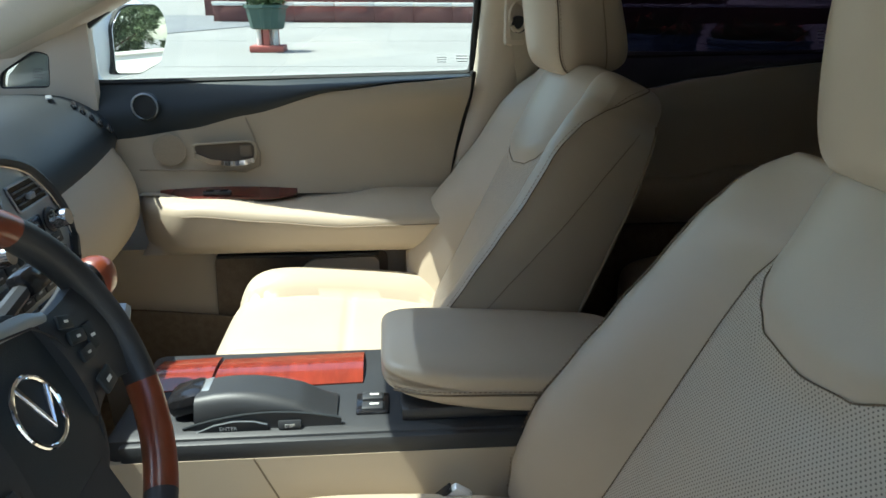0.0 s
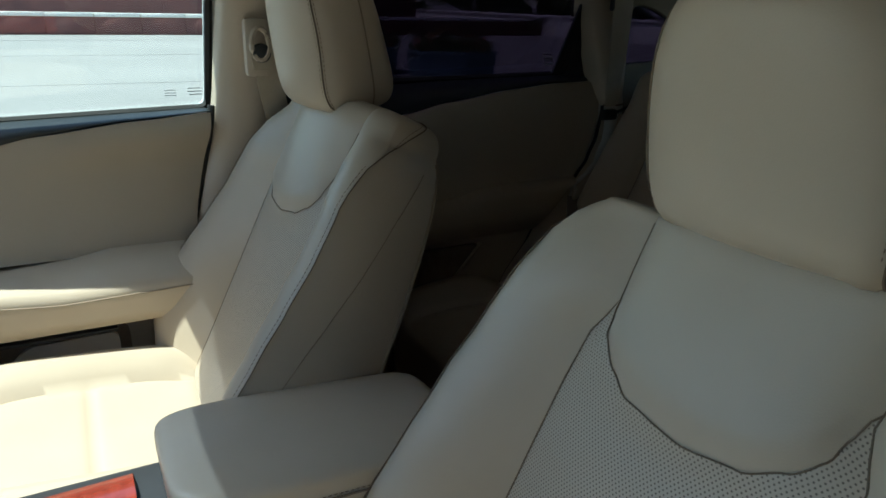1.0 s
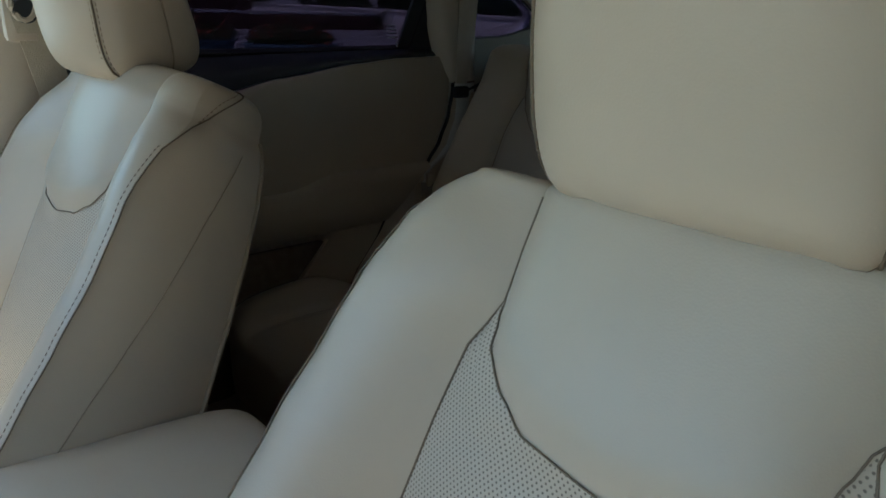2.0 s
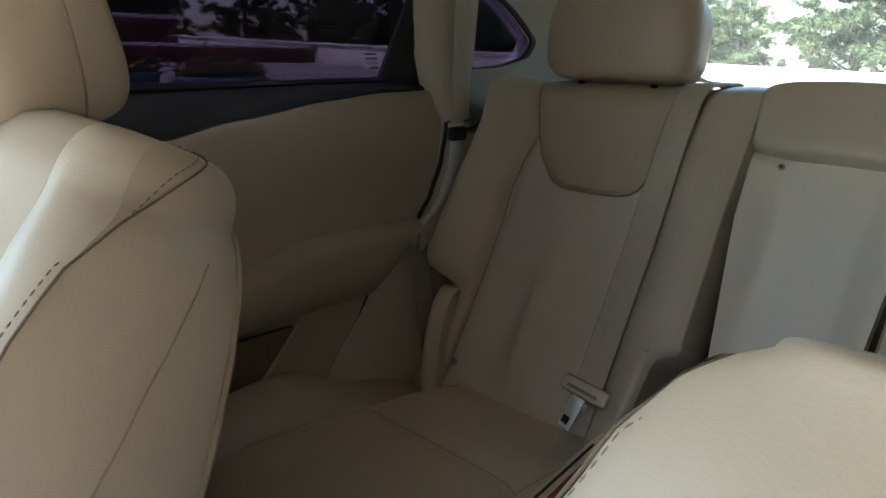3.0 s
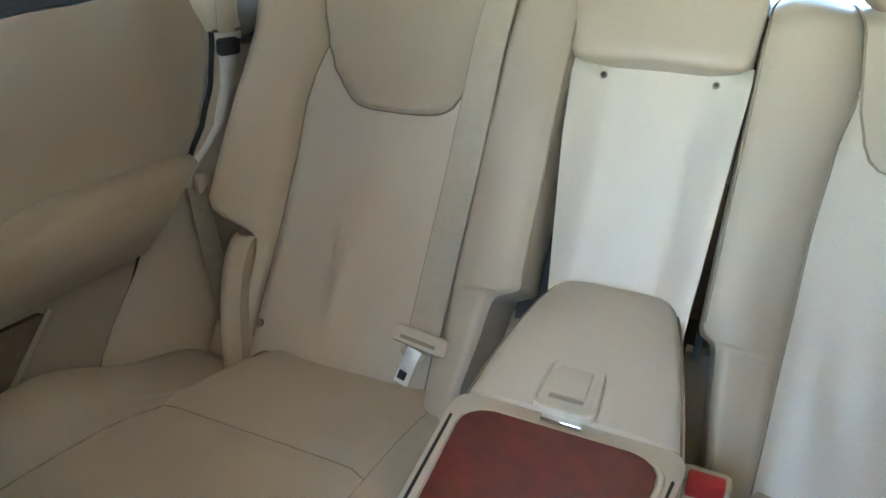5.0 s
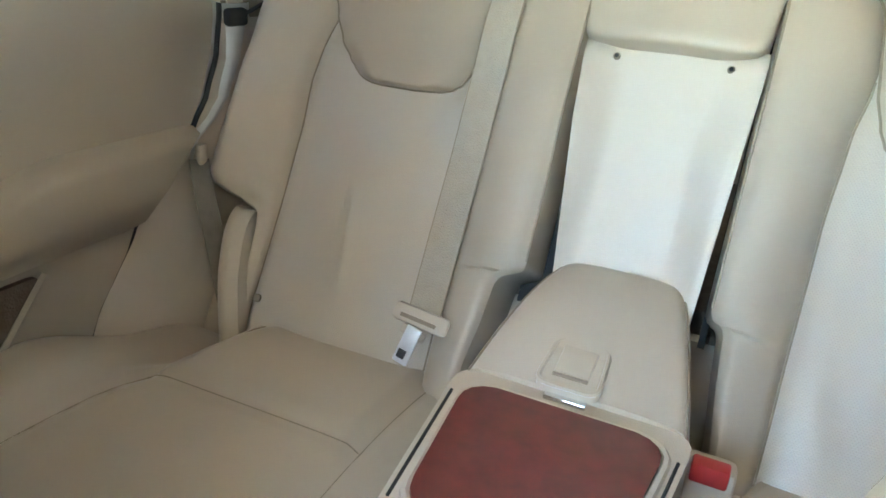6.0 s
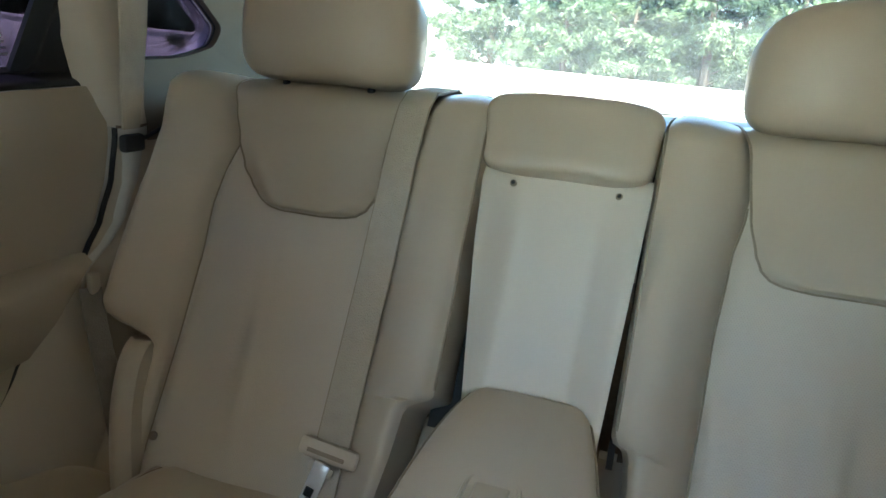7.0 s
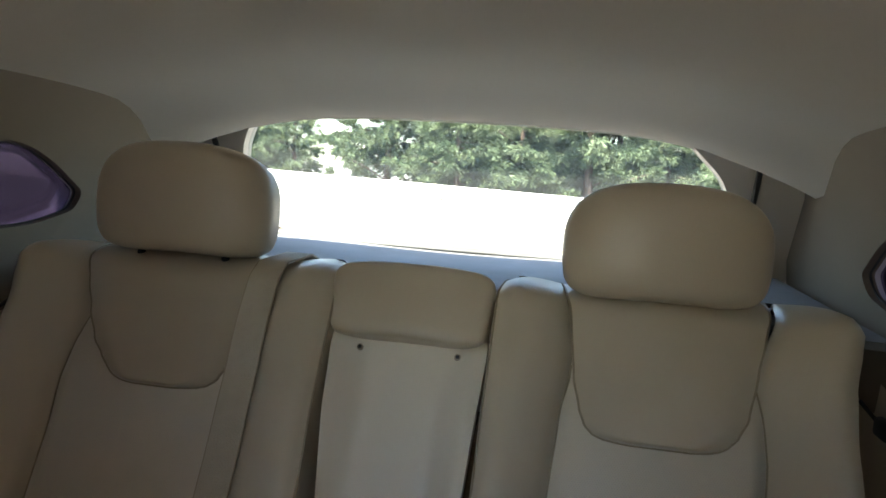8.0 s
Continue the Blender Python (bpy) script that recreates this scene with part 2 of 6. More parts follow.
def grid(nu, nv, f):
    verts = [f(i / nu, j / nv) for j in range(nv + 1) for i in range(nu + 1)]
    faces = [(j * (nu + 1) + i, j * (nu + 1) + i + 1, (j + 1) * (nu + 1) + i + 1, (j + 1) * (nu + 1) + i) for j in range(nv) for i in range(nu)]
    return verts, faces


def surf(name, nu, nv, f, mat, parent=None, label="", thick=None, uv=None, sharp=40.0):
    """A surface f(u, v), u and v from 0 to 1; thick: a vector that gives it a back and closed sides."""
    verts, faces = grid(nu, nv, f)
    verts = [Vector(v) for v in verts]
    uvs = [uv(i / nu, j / nv) for j in range(nv + 1) for i in range(nu + 1)] if uv else None
    if thick is not None:
        n = len(verts)
        verts = verts + [v + Vector(thick) for v in verts]
        back = [tuple(n + k for k in reversed(q)) for q in faces]
        w = nu + 1
        rim = [i for i in range(w)] + [j * w + nu for j in range(1, nv + 1)] + [nv * w + i for i in range(nu - 1, -1, -1)] + [j * w for j in range(nv - 1, 0, -1)]
        sides = [(rim[k], rim[k - 1], n + rim[k - 1], n + rim[k]) for k in range(len(rim))]
        faces = faces + back + sides
        if uvs:
            uvs = uvs + uvs
    return link_mesh(name, verts, faces, mat, parent, label, uvs, sharp)


def loft(name, rings, mat, parent=None, label="", cap=True, sharp=40.0, uvs=None):
    """Closed rings of equal count, joined one to the next."""
    n = len(rings[0])
    verts = [Vector(p) for r in rings for p in r]
    faces = [(k * n + i, k * n + (i + 1) % n, (k + 1) * n + (i + 1) % n, (k + 1) * n + i) for k in range(len(rings) - 1) for i in range(n)]
    if cap:
        faces += [tuple(range(n)), tuple(range((len(rings) - 1) * n, len(rings) * n))]
    return link_mesh(name, verts, faces, mat, parent, label, uvs, sharp)


def tube(name, pts, r, mat, parent=None, label="", n=6, closed=False):
    pts = [Vector(p) for p in pts]
    rings = []
    up = Vector((0.123, 0.31, 0.95))
    for k, p in enumerate(pts):
        a = pts[k - 1] if k or closed else p
        b = pts[(k + 1) % len(pts)] if k + 1 < len(pts) or closed else p
        d = (b - a).normalized()
        s = d.cross(up)
        if s.length < 0.1:
            s = d.cross(Vector((1, 0, 0)))
        s.normalize()
        w = s.cross(d)
        rings.append([p + s * (math.cos(2 * math.pi * i / n) * r) + w * (math.sin(2 * math.pi * i / n) * r) for i in range(n)])
    if closed:
        rings.append(rings[0])
    return loft(name, rings, mat, parent, label, cap=not closed)


def strap(name, pts, width, side, mat, parent=None, label="", thick=0.0015):
    """A flat band along pts; side gives the direction of its width, one for all or one a point."""
    rings = []
    for k, p in enumerate(pts):
        p = Vector(p)
        d = (Vector(pts[min(k + 1, len(pts) - 1)]) - Vector(pts[max(k - 1, 0)])).normalized()
        s = Vector(side[k] if isinstance(side, list) else side)
        s = (s - d * s.dot(d)).normalized()
        nrm = d.cross(s) * thick
        h = s * (width / 2)
        rings.append([p - h - nrm, p + h - nrm, p + h + nrm, p - h + nrm])
    return loft(name, rings, mat, parent, label)


def pillow(name, centre, size, mat, parent=None, label="", p=4.0, n=14, shape=None, frame_m=None):
    """A soft block: a cube's faces blown up to a superellipsoid; shape(v) reshapes it in metres from its centre."""
    verts, faces, index = [], [], {}

    def vid(a, b, c):
        key = (round(a, 5), round(b, 5), round(c, 5))
        if key not in index:
            s = (abs(a) ** p + abs(b) ** p + abs(c) ** p) ** (1 / p)
            v = Vector((a / s * size[0] / 2, b / s * size[1] / 2, c / s * size[2] / 2))
            if shape:
                v = Vector(shape(v))
            v = frame_m @ v if frame_m else v + Vector(centre)
            index[key] = len(verts)
            verts.append(v)
        return index[key]
    g = [math.tan((2 * i / n - 1) * math.pi / 4) for i in range(n + 1)]
    for i in range(n):
        for j in range(n):
            q = ((g[i], g[j]), (g[i + 1], g[j]), (g[i + 1], g[j + 1]), (g[i], g[j + 1]))
            for s in (-1, 1):
                faces.append([vid(s, a, b) for a, b in q])
                faces.append([vid(a, s, b) for a, b in q])
                faces.append([vid(a, b, s) for a, b in q])
    return link_mesh(name, verts, faces, mat, parent, label, sharp=60)


def disc(name, centre, r, depth, axis, mat, parent=None, label="", n=24, r2=None):
    """A short round body along an axis, its rim rounded."""
    axis = Vector(axis).normalized()
    s = axis.cross(Vector((0.3, 0.2, 0.93))).normalized()
    w = axis.cross(s)
    c = Vector(centre)
    r2 = r if r2 is None else r2
    rings = []
    for rr, h in ((r, 0), (r2, depth * 0.8), (r2 * 0.93, depth), (r2 * 0.5, depth)):
        rings.append([c + axis * h + (s * math.cos(2 * math.pi * i / n) + w * math.sin(2 * math.pi * i / n)) * rr for i in range(n)])
    return loft(name, rings, mat, parent, label)


def plate(name, outer, holes, place, mat, parent=None, label="", thick=(0.03, 0, 0)):
    """A flat plate from an outline and holes in two coordinates; place(a, b) puts a point in space."""
    bm = bmesh.new()
    for loop in [outer] + list(holes):
        vs = [bm.verts.new((a, b, 0)) for a, b in loop]
        for k in range(len(vs)):
            bm.edges.new((vs[k - 1], vs[k]))
    bmesh.ops.triangle_fill(bm, use_beauty=True, use_dissolve=False, edges=bm.edges[:])
    flat = [(v.co.x, v.co.y) for v in bm.verts]
    bm.verts.index_update()
    tri = [[v.index for v in f.verts] for f in bm.faces]
    rim = [(e.verts[0].index, e.verts[1].index) for e in bm.edges if len(e.link_faces) == 1]
    bm.free()
    verts = [Vector(place(a, b)) for a, b in flat]
    n = len(verts)
    verts += [v + Vector(thick) for v in verts]
    faces = tri + [[n + i for i in reversed(f)] for f in tri] + [(a, b, n + b, n + a) for a, b in rim]
    return link_mesh(name, verts, faces, mat, parent, label, sharp=30)


def rounded(pts, r=0.03, k=4):
    """An outline with its corners rounded."""
    out = []
    for i, p in enumerate(pts):
        p = Vector(p)
        a = Vector(pts[i - 1]) - p
        b = Vector(pts[(i + 1) % len(pts)]) - p
        d = min(r, a.length * 0.45, b.length * 0.45)
        s, e = p + a.normalized() * d, p + b.normalized() * d
        for j in range(k + 1):
            t = j / k
            out.append(tuple(s * (1 - t) ** 2 + p * 2 * t * (1 - t) + e * t * t))
    return out


def curve(table, x):
    """Smooth reading of a table of (x, value)."""
    if x <= table[0][0]:
        return table[0][1]
    for (a, va), (b, vb) in zip(table, table[1:]):
        if x <= b:
            t = (x - a) / (b - a)
            return va + (vb - va) * (t * t * (3 - 2 * t) * 0.5 + t * 0.5)
    return table[-1][1]


def stitches(name, pts, pitch, length, r, mat, parent, side):
    """A row of short threads along a line, lifted by side."""
    pts = [Vector(p) for p in pts]
    verts, faces = [], []
    run, k, pos = 0.0, 0, 0.0
    total = sum((b - a).length for a, b in zip(pts, pts[1:]))
    lens = [0.0]
    for a, b in zip(pts, pts[1:]):
        lens.append(lens[-1] + (b - a).length)

    def at(s):
        for i in range(len(pts) - 1):
            if s <= lens[i + 1] or i == len(pts) - 2:
                return pts[i].lerp(pts[i + 1], (s - lens[i]) / max(1e-6, lens[i + 1] - lens[i]))
    while pos + length < total:
        a, b = at(pos) + Vector(side), at(pos + length) + Vector(side)
        d = (b - a).normalized()
        s1 = d.cross(Vector((0.2, 0.3, 0.93))).normalized() * r
        s2 = d.cross(s1).normalized() * r
        o = len(verts)
        for p, f in ((a, 0.5), (a.lerp(b, 0.5), 1.0), (b, 0.5)):
            verts += [p + s1 * f, p + s2 * f, p - s1 * f, p - s2 * f]
        for q in (0, 4):
            faces += [(o + q + i, o + q + (i + 1) % 4, o + q + 4 + (i + 1) % 4, o + q + 4 + i) for i in range(4)]
        faces += [(o, o + 1, o + 2, o + 3), (o + 8, o + 9, o + 10, o + 11)]
        pos += pitch
    return tagged(link_mesh(name, verts, faces, mat, parent), kind="stuff")


# ---- front seats ----
DRIVER_W = [(0.0, 0.252), (0.12, 0.270), (0.3, 0.262), (0.38, 0.250), (0.42, 0.241), (0.47, 0.227), (0.50, 0.214), (0.515, 0.202), (0.525, 0.184)]
GUEST_W = [(0.0, 0.250), (0.12, 0.270), (0.3, 0.266), (0.38, 0.261), (0.44, 0.254), (0.48, 0.243), (0.505, 0.231), (0.525, 0.212)]
SEAT_S = [(0.0, 0.158), (0.115, 0.151), (0.25, 0.146), (0.33, 0.143), (0.397, 0.137), (0.425, 0.124), (0.441, 0.117), (0.483, 0.118), (0.53, 0.117), (0.56, 0.119)]
SEAT_BULGE = [(0.0, 0.070), (0.05, 0.086), (0.12, 0.088), (0.2, 0.076), (0.27, 0.064), (0.35, 0.051), (0.42, 0.045), (0.47, 0.036), (0.525, 0.018)]
BIB = [(-1.0, 0.450), (-0.93, 0.430), (-0.83, 0.406), (-0.7, 0.386), (-0.5, 0.369), (-0.14, 0.3605), (0.34, 0.367), (0.55, 0.382), (0.78, 0.405), (0.93, 0.43), (1.0, 0.445)]
SEAT_TOP = 0.525


def back_point(s, q, h, crown, narrow, widths, ridge, swell):
    """The backrest's skin: s = -1 or 1 for the side; q from 0 (middle) over 1 (insert's edge), 2 (bolster's edge), 3 (rear edge) to 4 (middle of the back)."""
    hh = min(h, SEAT_TOP)
    w, e, b = curve(widths, hh), curve(SEAT_S, hh), curve(SEAT_BULGE, hh)
    if s < 0:
        e += 0.016 * min(1.0, max(0.0, (hh - 0.35) / 0.12)) + 0.014 * max(0.0, (hh - 0.48) / 0.05)
    if s * swell > 0:
        b *= 1 + abs(swell) * math.exp(-((hh - 0.15) / 0.13) ** 2)
    fall = 0.024 * min(1.0, max(0.0, (hh - 0.43) / 0.09)) ** 1.5 if swell else 0.0
    if q <= 1:
        x, n = e * q, 0.012 * math.cos(q * math.pi / 2) * (1 if h < 0.36 else 1.4)
        n -= 0.006 * (q ** 6)
    elif q <= 2:
        t = q - 1
        x = e + (w - e) * (1 - (1 - t) ** 1.25)
        n = -0.006 + b * math.sin(min(1.0, t * 1.25) * math.pi / 2) - (0.012 + fall) * t ** 3
    elif q <= 3:
        t = q - 2
        x = w + 0.006 * math.sin(t * math.pi) - (0.012 + narrow * (hh / 0.5) ** 2) * t ** 1.5
        n0 = -0.018 + b - fall
        n = n0 + (-0.135 + 0.02 * hh - n0) * t
    else:
        t = q - 3
        x = (w - 0.012 - narrow * (hh / 0.5) ** 2) * (1 - t)
        n = -0.135 + 0.02 * hh - 0.022 * math.sin(min(1, t * 2.5) * math.pi / 2)
    if h > SEAT_TOP:
        k = min(1.0, (h - SEAT_TOP) / 0.04)
        f = math.sqrt(max(0.0, 1 - k * k))
        n = -0.068 + (n + 0.068) * f
        x *= ridge + (1 - ridge) * f
        hh = SEAT_TOP + crown * math.sin(k * math.pi / 2) - 0.006 * abs(x / 0.2) ** 3 * k
    return s * x, hh, n


LEAN = Matrix(((1, 0, 0, 0), (0, -0.423, 0.906, 0), (0, 0.906, 0.423, 0), (0, 0, 0, 1)))


CROWN = [0.036, 0.018, DRIVER_W, 0.7, 0.0]


def on_back(s, q, h, lift=0.0):
    x, hh, n = back_point(s, q, h, *CROWN)
    return LEAN @ Vector((x, hh, n + lift))


def bib_edge(u):
    return curve(BIB, u)


def front_seat(name, at, label, perforation, crown=0.036, narrow=0.018, widths=GUEST_W, ridge=0.88, swell=0.0):
    CROWN[:] = [crown, narrow, widths, ridge, swell]
    root = thing(name, label, "seat", at, group="front seats")
    H = SEAT_TOP + 0.04
    rows = 26
    # centre: insert below, bib above
    surf("seat_insert", 24, 22, lambda u, v: on_back(1 if u > 0.5 else -1, abs(2 * u - 1), bib_edge(2 * u - 1) * v), perforation, root, "perforated beige leather backrest insert",
         uv=lambda u, v: ((2 * u - 1) * 0.14, bib_edge(2 * u - 1) * v))
    bib = surf("upper_panel", 24, 18, lambda u, v: on_back(1 if u > 0.5 else -1, abs(2 * u - 1), bib_edge(2 * u - 1) + (H - bib_edge(2 * u - 1)) * v, 0.009 * min(1, 9 * min(v, 1 - v)) * (1 - (2 * u - 1) ** 8)), LEATHER, root, "smooth leather upper backrest panel")
    for s in (-1, 1):
        surf("bolster", 14, 48, lambda u, v: on_back(s, 1 + u, H * (1 - (1 - v) ** 1.7)), LEATHER, root)
        surf("side_panel", 10, 48, lambda u, v: on_back(s, 2 + u, H * (1 - (1 - v) ** 1.7)), LEATHER, root)
        surf("back_shell", 8, 48, lambda u, v: on_back(s, 3 + u, H * (1 - (1 - v) ** 1.7)), TRIM, root)
        hs = [0.02 * k for k in range(0, 27)]
        tube("seam", [on_back(s, 1, h, 0.0005) for h in hs if h <= 0.535], 0.0009, SEAM, root, "dark recessed seam")
        line = [on_back(s, 2, h, 0.001) + Vector((s * 0.001, 0, 0)) for h in hs if h <= 0.48]
        for k in range(1, 15):
            t = k / 14
            line.append(on_back(s, 2 + 0.85 * t ** 1.1, 0.494 + 0.068 * t ** 0.55) + Vector((s * 0.0012, 0, 0.0008)))
        tube("seam", line, 0.0009, SEAM, root, "dark stitched seam")
        row = [p + Vector((-s * 0.004, 0.004, 0.001)) for p in line[:-14]]
        for k in range(2, 14):
            t = k / 14
            row.append(on_back(s, 2 + 0.85 * t ** 1.1, 0.494 + 0.068 * t ** 0.55 + 0.007 * min(1.0, 3 * t)) + Vector((s * 0.0008, 0, 0.0008)))
        stitches("stitching", row, 0.0065, 0.0042, 0.0006, THREAD, root, (0, 0, 0))
        tube("seam", [on_back(s, min(2.9, 2.15 + 0.35 * h + 1.5 * h * h), h) + Vector((s * 0.0006, 0, 0)) for h in hs if h <= 0.50], 0.0007, SEAMLIGHT, root)
        tube("piping", [on_back(s, 3, h) + Vector((s * 0.001, 0, 0)) for h in hs if h <= 0.52], 0.003, SEAMLIGHT, root)
    tube("seam", [on_back(1 if u > 0 else -1, abs(u), bib_edge(u), 0.0012) for u in [k / 40 for k in range(-40, 41)]], 0.0008, SEAM, root, "dark U-shaped seam")
    # cushion: raised edges, a fold across, a sloping front
    def cushion(v):
        x, y, z = v
        if z <= 0:
            return x * 0.97, y, z
        e = max(0.0, abs(x) / 0.245 - 0.56) / 0.44
        fold = -0.005 * math.exp(-((y - 0.0) / 0.007) ** 2) * (1 if e <= 0 else 0) - 0.006 * math.exp(-((abs(x) - 0.140) / 0.006) ** 2)
        return x * (1 - 0.05 * max(0, y) / 0.24), y, z + 0.050 * math.sin(min(1, e * 1.5) * math.pi / 2) + 0.02 * (y / 0.24) + fold
    pillow("seat_cushion", (0, 0.175, -0.075), (0.49, 0.485, 0.17), LEATHER, root, p=4.2, n=44, shape=cushion)
    rbox("seat_base", (0, 0.2, -0.2), (0.44, 0.46, 0.13), TRIM, root, r=0.03)
    for sx in (-1, 1):
        rbox("seat_rail", (sx * 0.19, 0.2, -0.29), (0.05, 0.5, 0.07), BLACK, root)
    return root


PUFF = 4.6


def headrest(root, centre, size, tilt, stitched=True, taper=0.2, bulge=0.05, dome=0.0, wedge=0.0, tip=0.0):
    """A padded headrest on two posts; narrower towards its base, its face a little hollow."""
    m = Matrix.Translation(centre) @ Euler((radians(tilt), 0, 0)).to_matrix().to_4x4()
    sx, sy, sz = size

    def shape(v):
        x, y, z = v
        k = z / sz
        w = 1.0 + 0.06 * k - 0.10 * max(0, k - 0.1) ** 2 * 5
        w *= 1 - taper * (0.5 - y / sy)
        w *= 1 - dome * max(0.0, k + 0.1) ** 2 / 0.36
        if y < 0:
            y *= 1 - wedge * (k + 0.2)
        y2 = y - bulge * (x / (sx / 2)) ** 2 * (1 if y > 0 else 0.25) + 0.012 * k
        pull = tip * math.exp(-((abs(x) / (sx / 2) - 0.80) / 0.13) ** 2) * max(0.0, -2 * k) ** 3 * min(1.0, max(0.0, 0.5 + y / sy))
        return x * w, y2, z + 0.008 * math.cos(math.pi * x / sx) - pull
    cush = pillow("headrest_cushion", (0, 0, 0), size, LEATHER, root, p=PUFF, n=24, shape=shape, frame_m=m)
    if stitched:
        for s in (-1, 1):
            line = []
            for k in range(0, 25):
                a = -0.87 + 1.74 * k / 24
                across = 0.87 - 0.07 * a * a
                deep = max(0.0, 1 - across ** PUFF - abs(a) ** PUFF) ** (1 / PUFF)
                x, y, z2 = shape((s * sx / 2 * across, sy / 2 * deep, sz / 2 * a))
                line.append(m @ Vector((x + s * 0.0006, y + 0.0006, z2)))
            tube("seam", line, 0.0012, SEAM, cush, "dark stitched seam")
            stitches("stitching", [p + Vector((-s * 0.0035, 0.002, 0)) for p in line], 0.0065, 0.0042, 0.0007, THREAD, cush, (0, 0, 0))
            stitches("stitching", [p + Vector((s * 0.004, -0.003, 0)) for p in line], 0.0065, 0.0042, 0.0007, THREAD, cush, (0, 0, 0))
            thin = []
            for k in range(0, 21):
                a = -0.85 + 1.7 * k / 20
                x, y, z2 = shape((s * sx / 2 * max(0.0, 1 - 0.32 ** PUFF - abs(a) ** PUFF) ** (1 / PUFF), -sy * 0.16, sz / 2 * a))
                thin.append(m @ Vector((x + s * 0.0006, y, z2)))
            tube("seam", thin, 0.001, SEAMLIGHT, cush)
    post = -0.012 if stitched else 0.0
    for s in (-1, 1):
        a = m @ Vector((s * 0.07, post, -sz * 0.40))
        b = m @ Vector((s * 0.07, post, -sz * 0.5 - 0.06))
        tube("headrest_post", [a, b], 0.006, CHROME if stitched else RUBBER, root, n=10)
        base = m @ Vector((s * 0.07, post, -sz * 0.5 - 0.012))
        rbox("post_sleeve", base, (0.045, 0.03, 0.018), TRIM, root, r=0.006)
    return cush


driver_seat = front_seat("driver_seat", pose(-0.378, -0.041, 0.72), "beige leather driver's seat with perforated insert and headrest", PERF, crown=0.012, narrow=0.03, widths=DRIVER_W, ridge=0.92)
headrest(driver_seat, (-0.010, -0.228, 0.583), (0.262, 0.150, 0.215), -1, taper=0.40, bulge=0.028, dome=0.22, wedge=0.35, tip=0.016)
passenger_seat = front_seat("passenger_seat", pose(0.368, 0.067, 0.74), "beige leather front passenger seat with stitched headrest, sunlit cushion", PERF, crown=0.046, narrow=0.024, ridge=0.77, swell=0.12)
headrest(passenger_seat, (0.012, -0.232, 0.590), (0.242, 0.155, 0.215), -4, taper=0.22, bulge=0.028, dome=0.08, wedge=0.45, tip=0.014)


# ---- rear bench ----
R0, RU, RN = Vector((0, -0.80, 0.72)), Vector((0, -0.5, 0.866)), Vector((0, 0.866, 0.5))


def rear(x, h, n):
    return Vector((x, 0, 0)) + R0 + RU * h + RN * n


REAR_IN = [(0.0, 0.205), (0.12, 0.208), (0.32, 0.213), (0.43, 0.222), (0.49, 0.234), (0.52, 0.236), (0.645, 0.225)]
REAR_OUT = [(0.0, 0.487), (0.03, 0.490), (0.2, 0.491), (0.32, 0.495), (0.40, 0.503), (0.45, 0.501), (0.48, 0.495), (0.505, 0.489), (0.55, 0.508), (0.605, 0.531), (0.645, 0.545)]
BIB_IN = [(0.40, 0.320), (0.402, 0.296), (0.405, 0.279), (0.410, 0.267), (0.420, 0.257), (0.44, 0.249), (0.48, 0.239), (0.565, 0.229), (0.615, 0.218), (0.645, 0.212)]
BIB_OUT = [(0.40, 0.374), (0.402, 0.391), (0.406, 0.404), (0.412, 0.414), (0.420, 0.423), (0.435, 0.438), (0.46, 0.461), (0.505, 0.488), (0.55, 0.508), (0.605, 0.533), (0.645, 0.546)]
BIB_FAR = [(0.40, 0.400), (0.402, 0.420), (0.406, 0.436), (0.412, 0.448), (0.425, 0.462), (0.45, 0.477), (0.505, 0.492), (0.56, 0.506), (0.605, 0.519), (0.645, 0.527)]
EDGE_IN = [(0.0, 0.150), (0.06, 0.148), (0.12, 0.139), (0.174, 0.134), (0.183, 0.131), (0.188, 0.126), (0.191, 0.118), (0.2, 0.114), (0.59, 0.116), (0.62, 0.122), (0.645, 0.14)]
EDGE_OUT = [(0.0, 0.500), (0.1, 0.510), (0.16, 0.515), (0.182, 0.520), (0.190, 0.530), (0.197, 0.552), (0.204, 0.580), (0.212, 0.597), (0.23, 0.605), (0.3, 0.607), (0.42, 0.606), (0.50, 0.615), (0.55, 0.629), (0.58, 0.637), (0.60, 0.634), (0.615, 0.620), (0.63, 0.594), (0.645, 0.552)]
REAR_TOP = 0.645


def rear_depth(x, h):
    """How far the bench's face stands proud: bolsters on both edges, a hollow middle, rolling back at the top."""
    a, b = curve(REAR_IN, h), curve(REAR_OUT, h)
    roll = -0.085 * max(0.0, (h - 0.565) / 0.08) ** 2
    if x < a:
        d = 0.010 + 0.045 * math.sin(min(1.0, (a - x) / 0.075) * math.pi / 2)
    elif x > b:
        d = 0.010 + 0.05 * math.sin(min(1.0, (x - b) / 0.10) * math.pi / 2)
    else:
        c = (x - a) / max(1e-4, b - a)
        d = 0.010 + 0.014 * math.sin(c * math.pi) ** 0.7
    return d * (1 - 0.5 * max(0, h - 0.4) / 0.25) + roll


def seat_rows():
    """Heights up the backrest, close together where its outline steps."""
    hs = [0.0, 0.03, 0.06, 0.09, 0.12, 0.145]
    hs += [0.155 + 0.004 * k for k in range(20)]
    hs += [0.24 + 0.02 * k for k in range(16)]
    return hs + [0.56, 0.575, 0.59, 0.60, 0.61, 0.62, 0.63, 0.638, REAR_TOP]


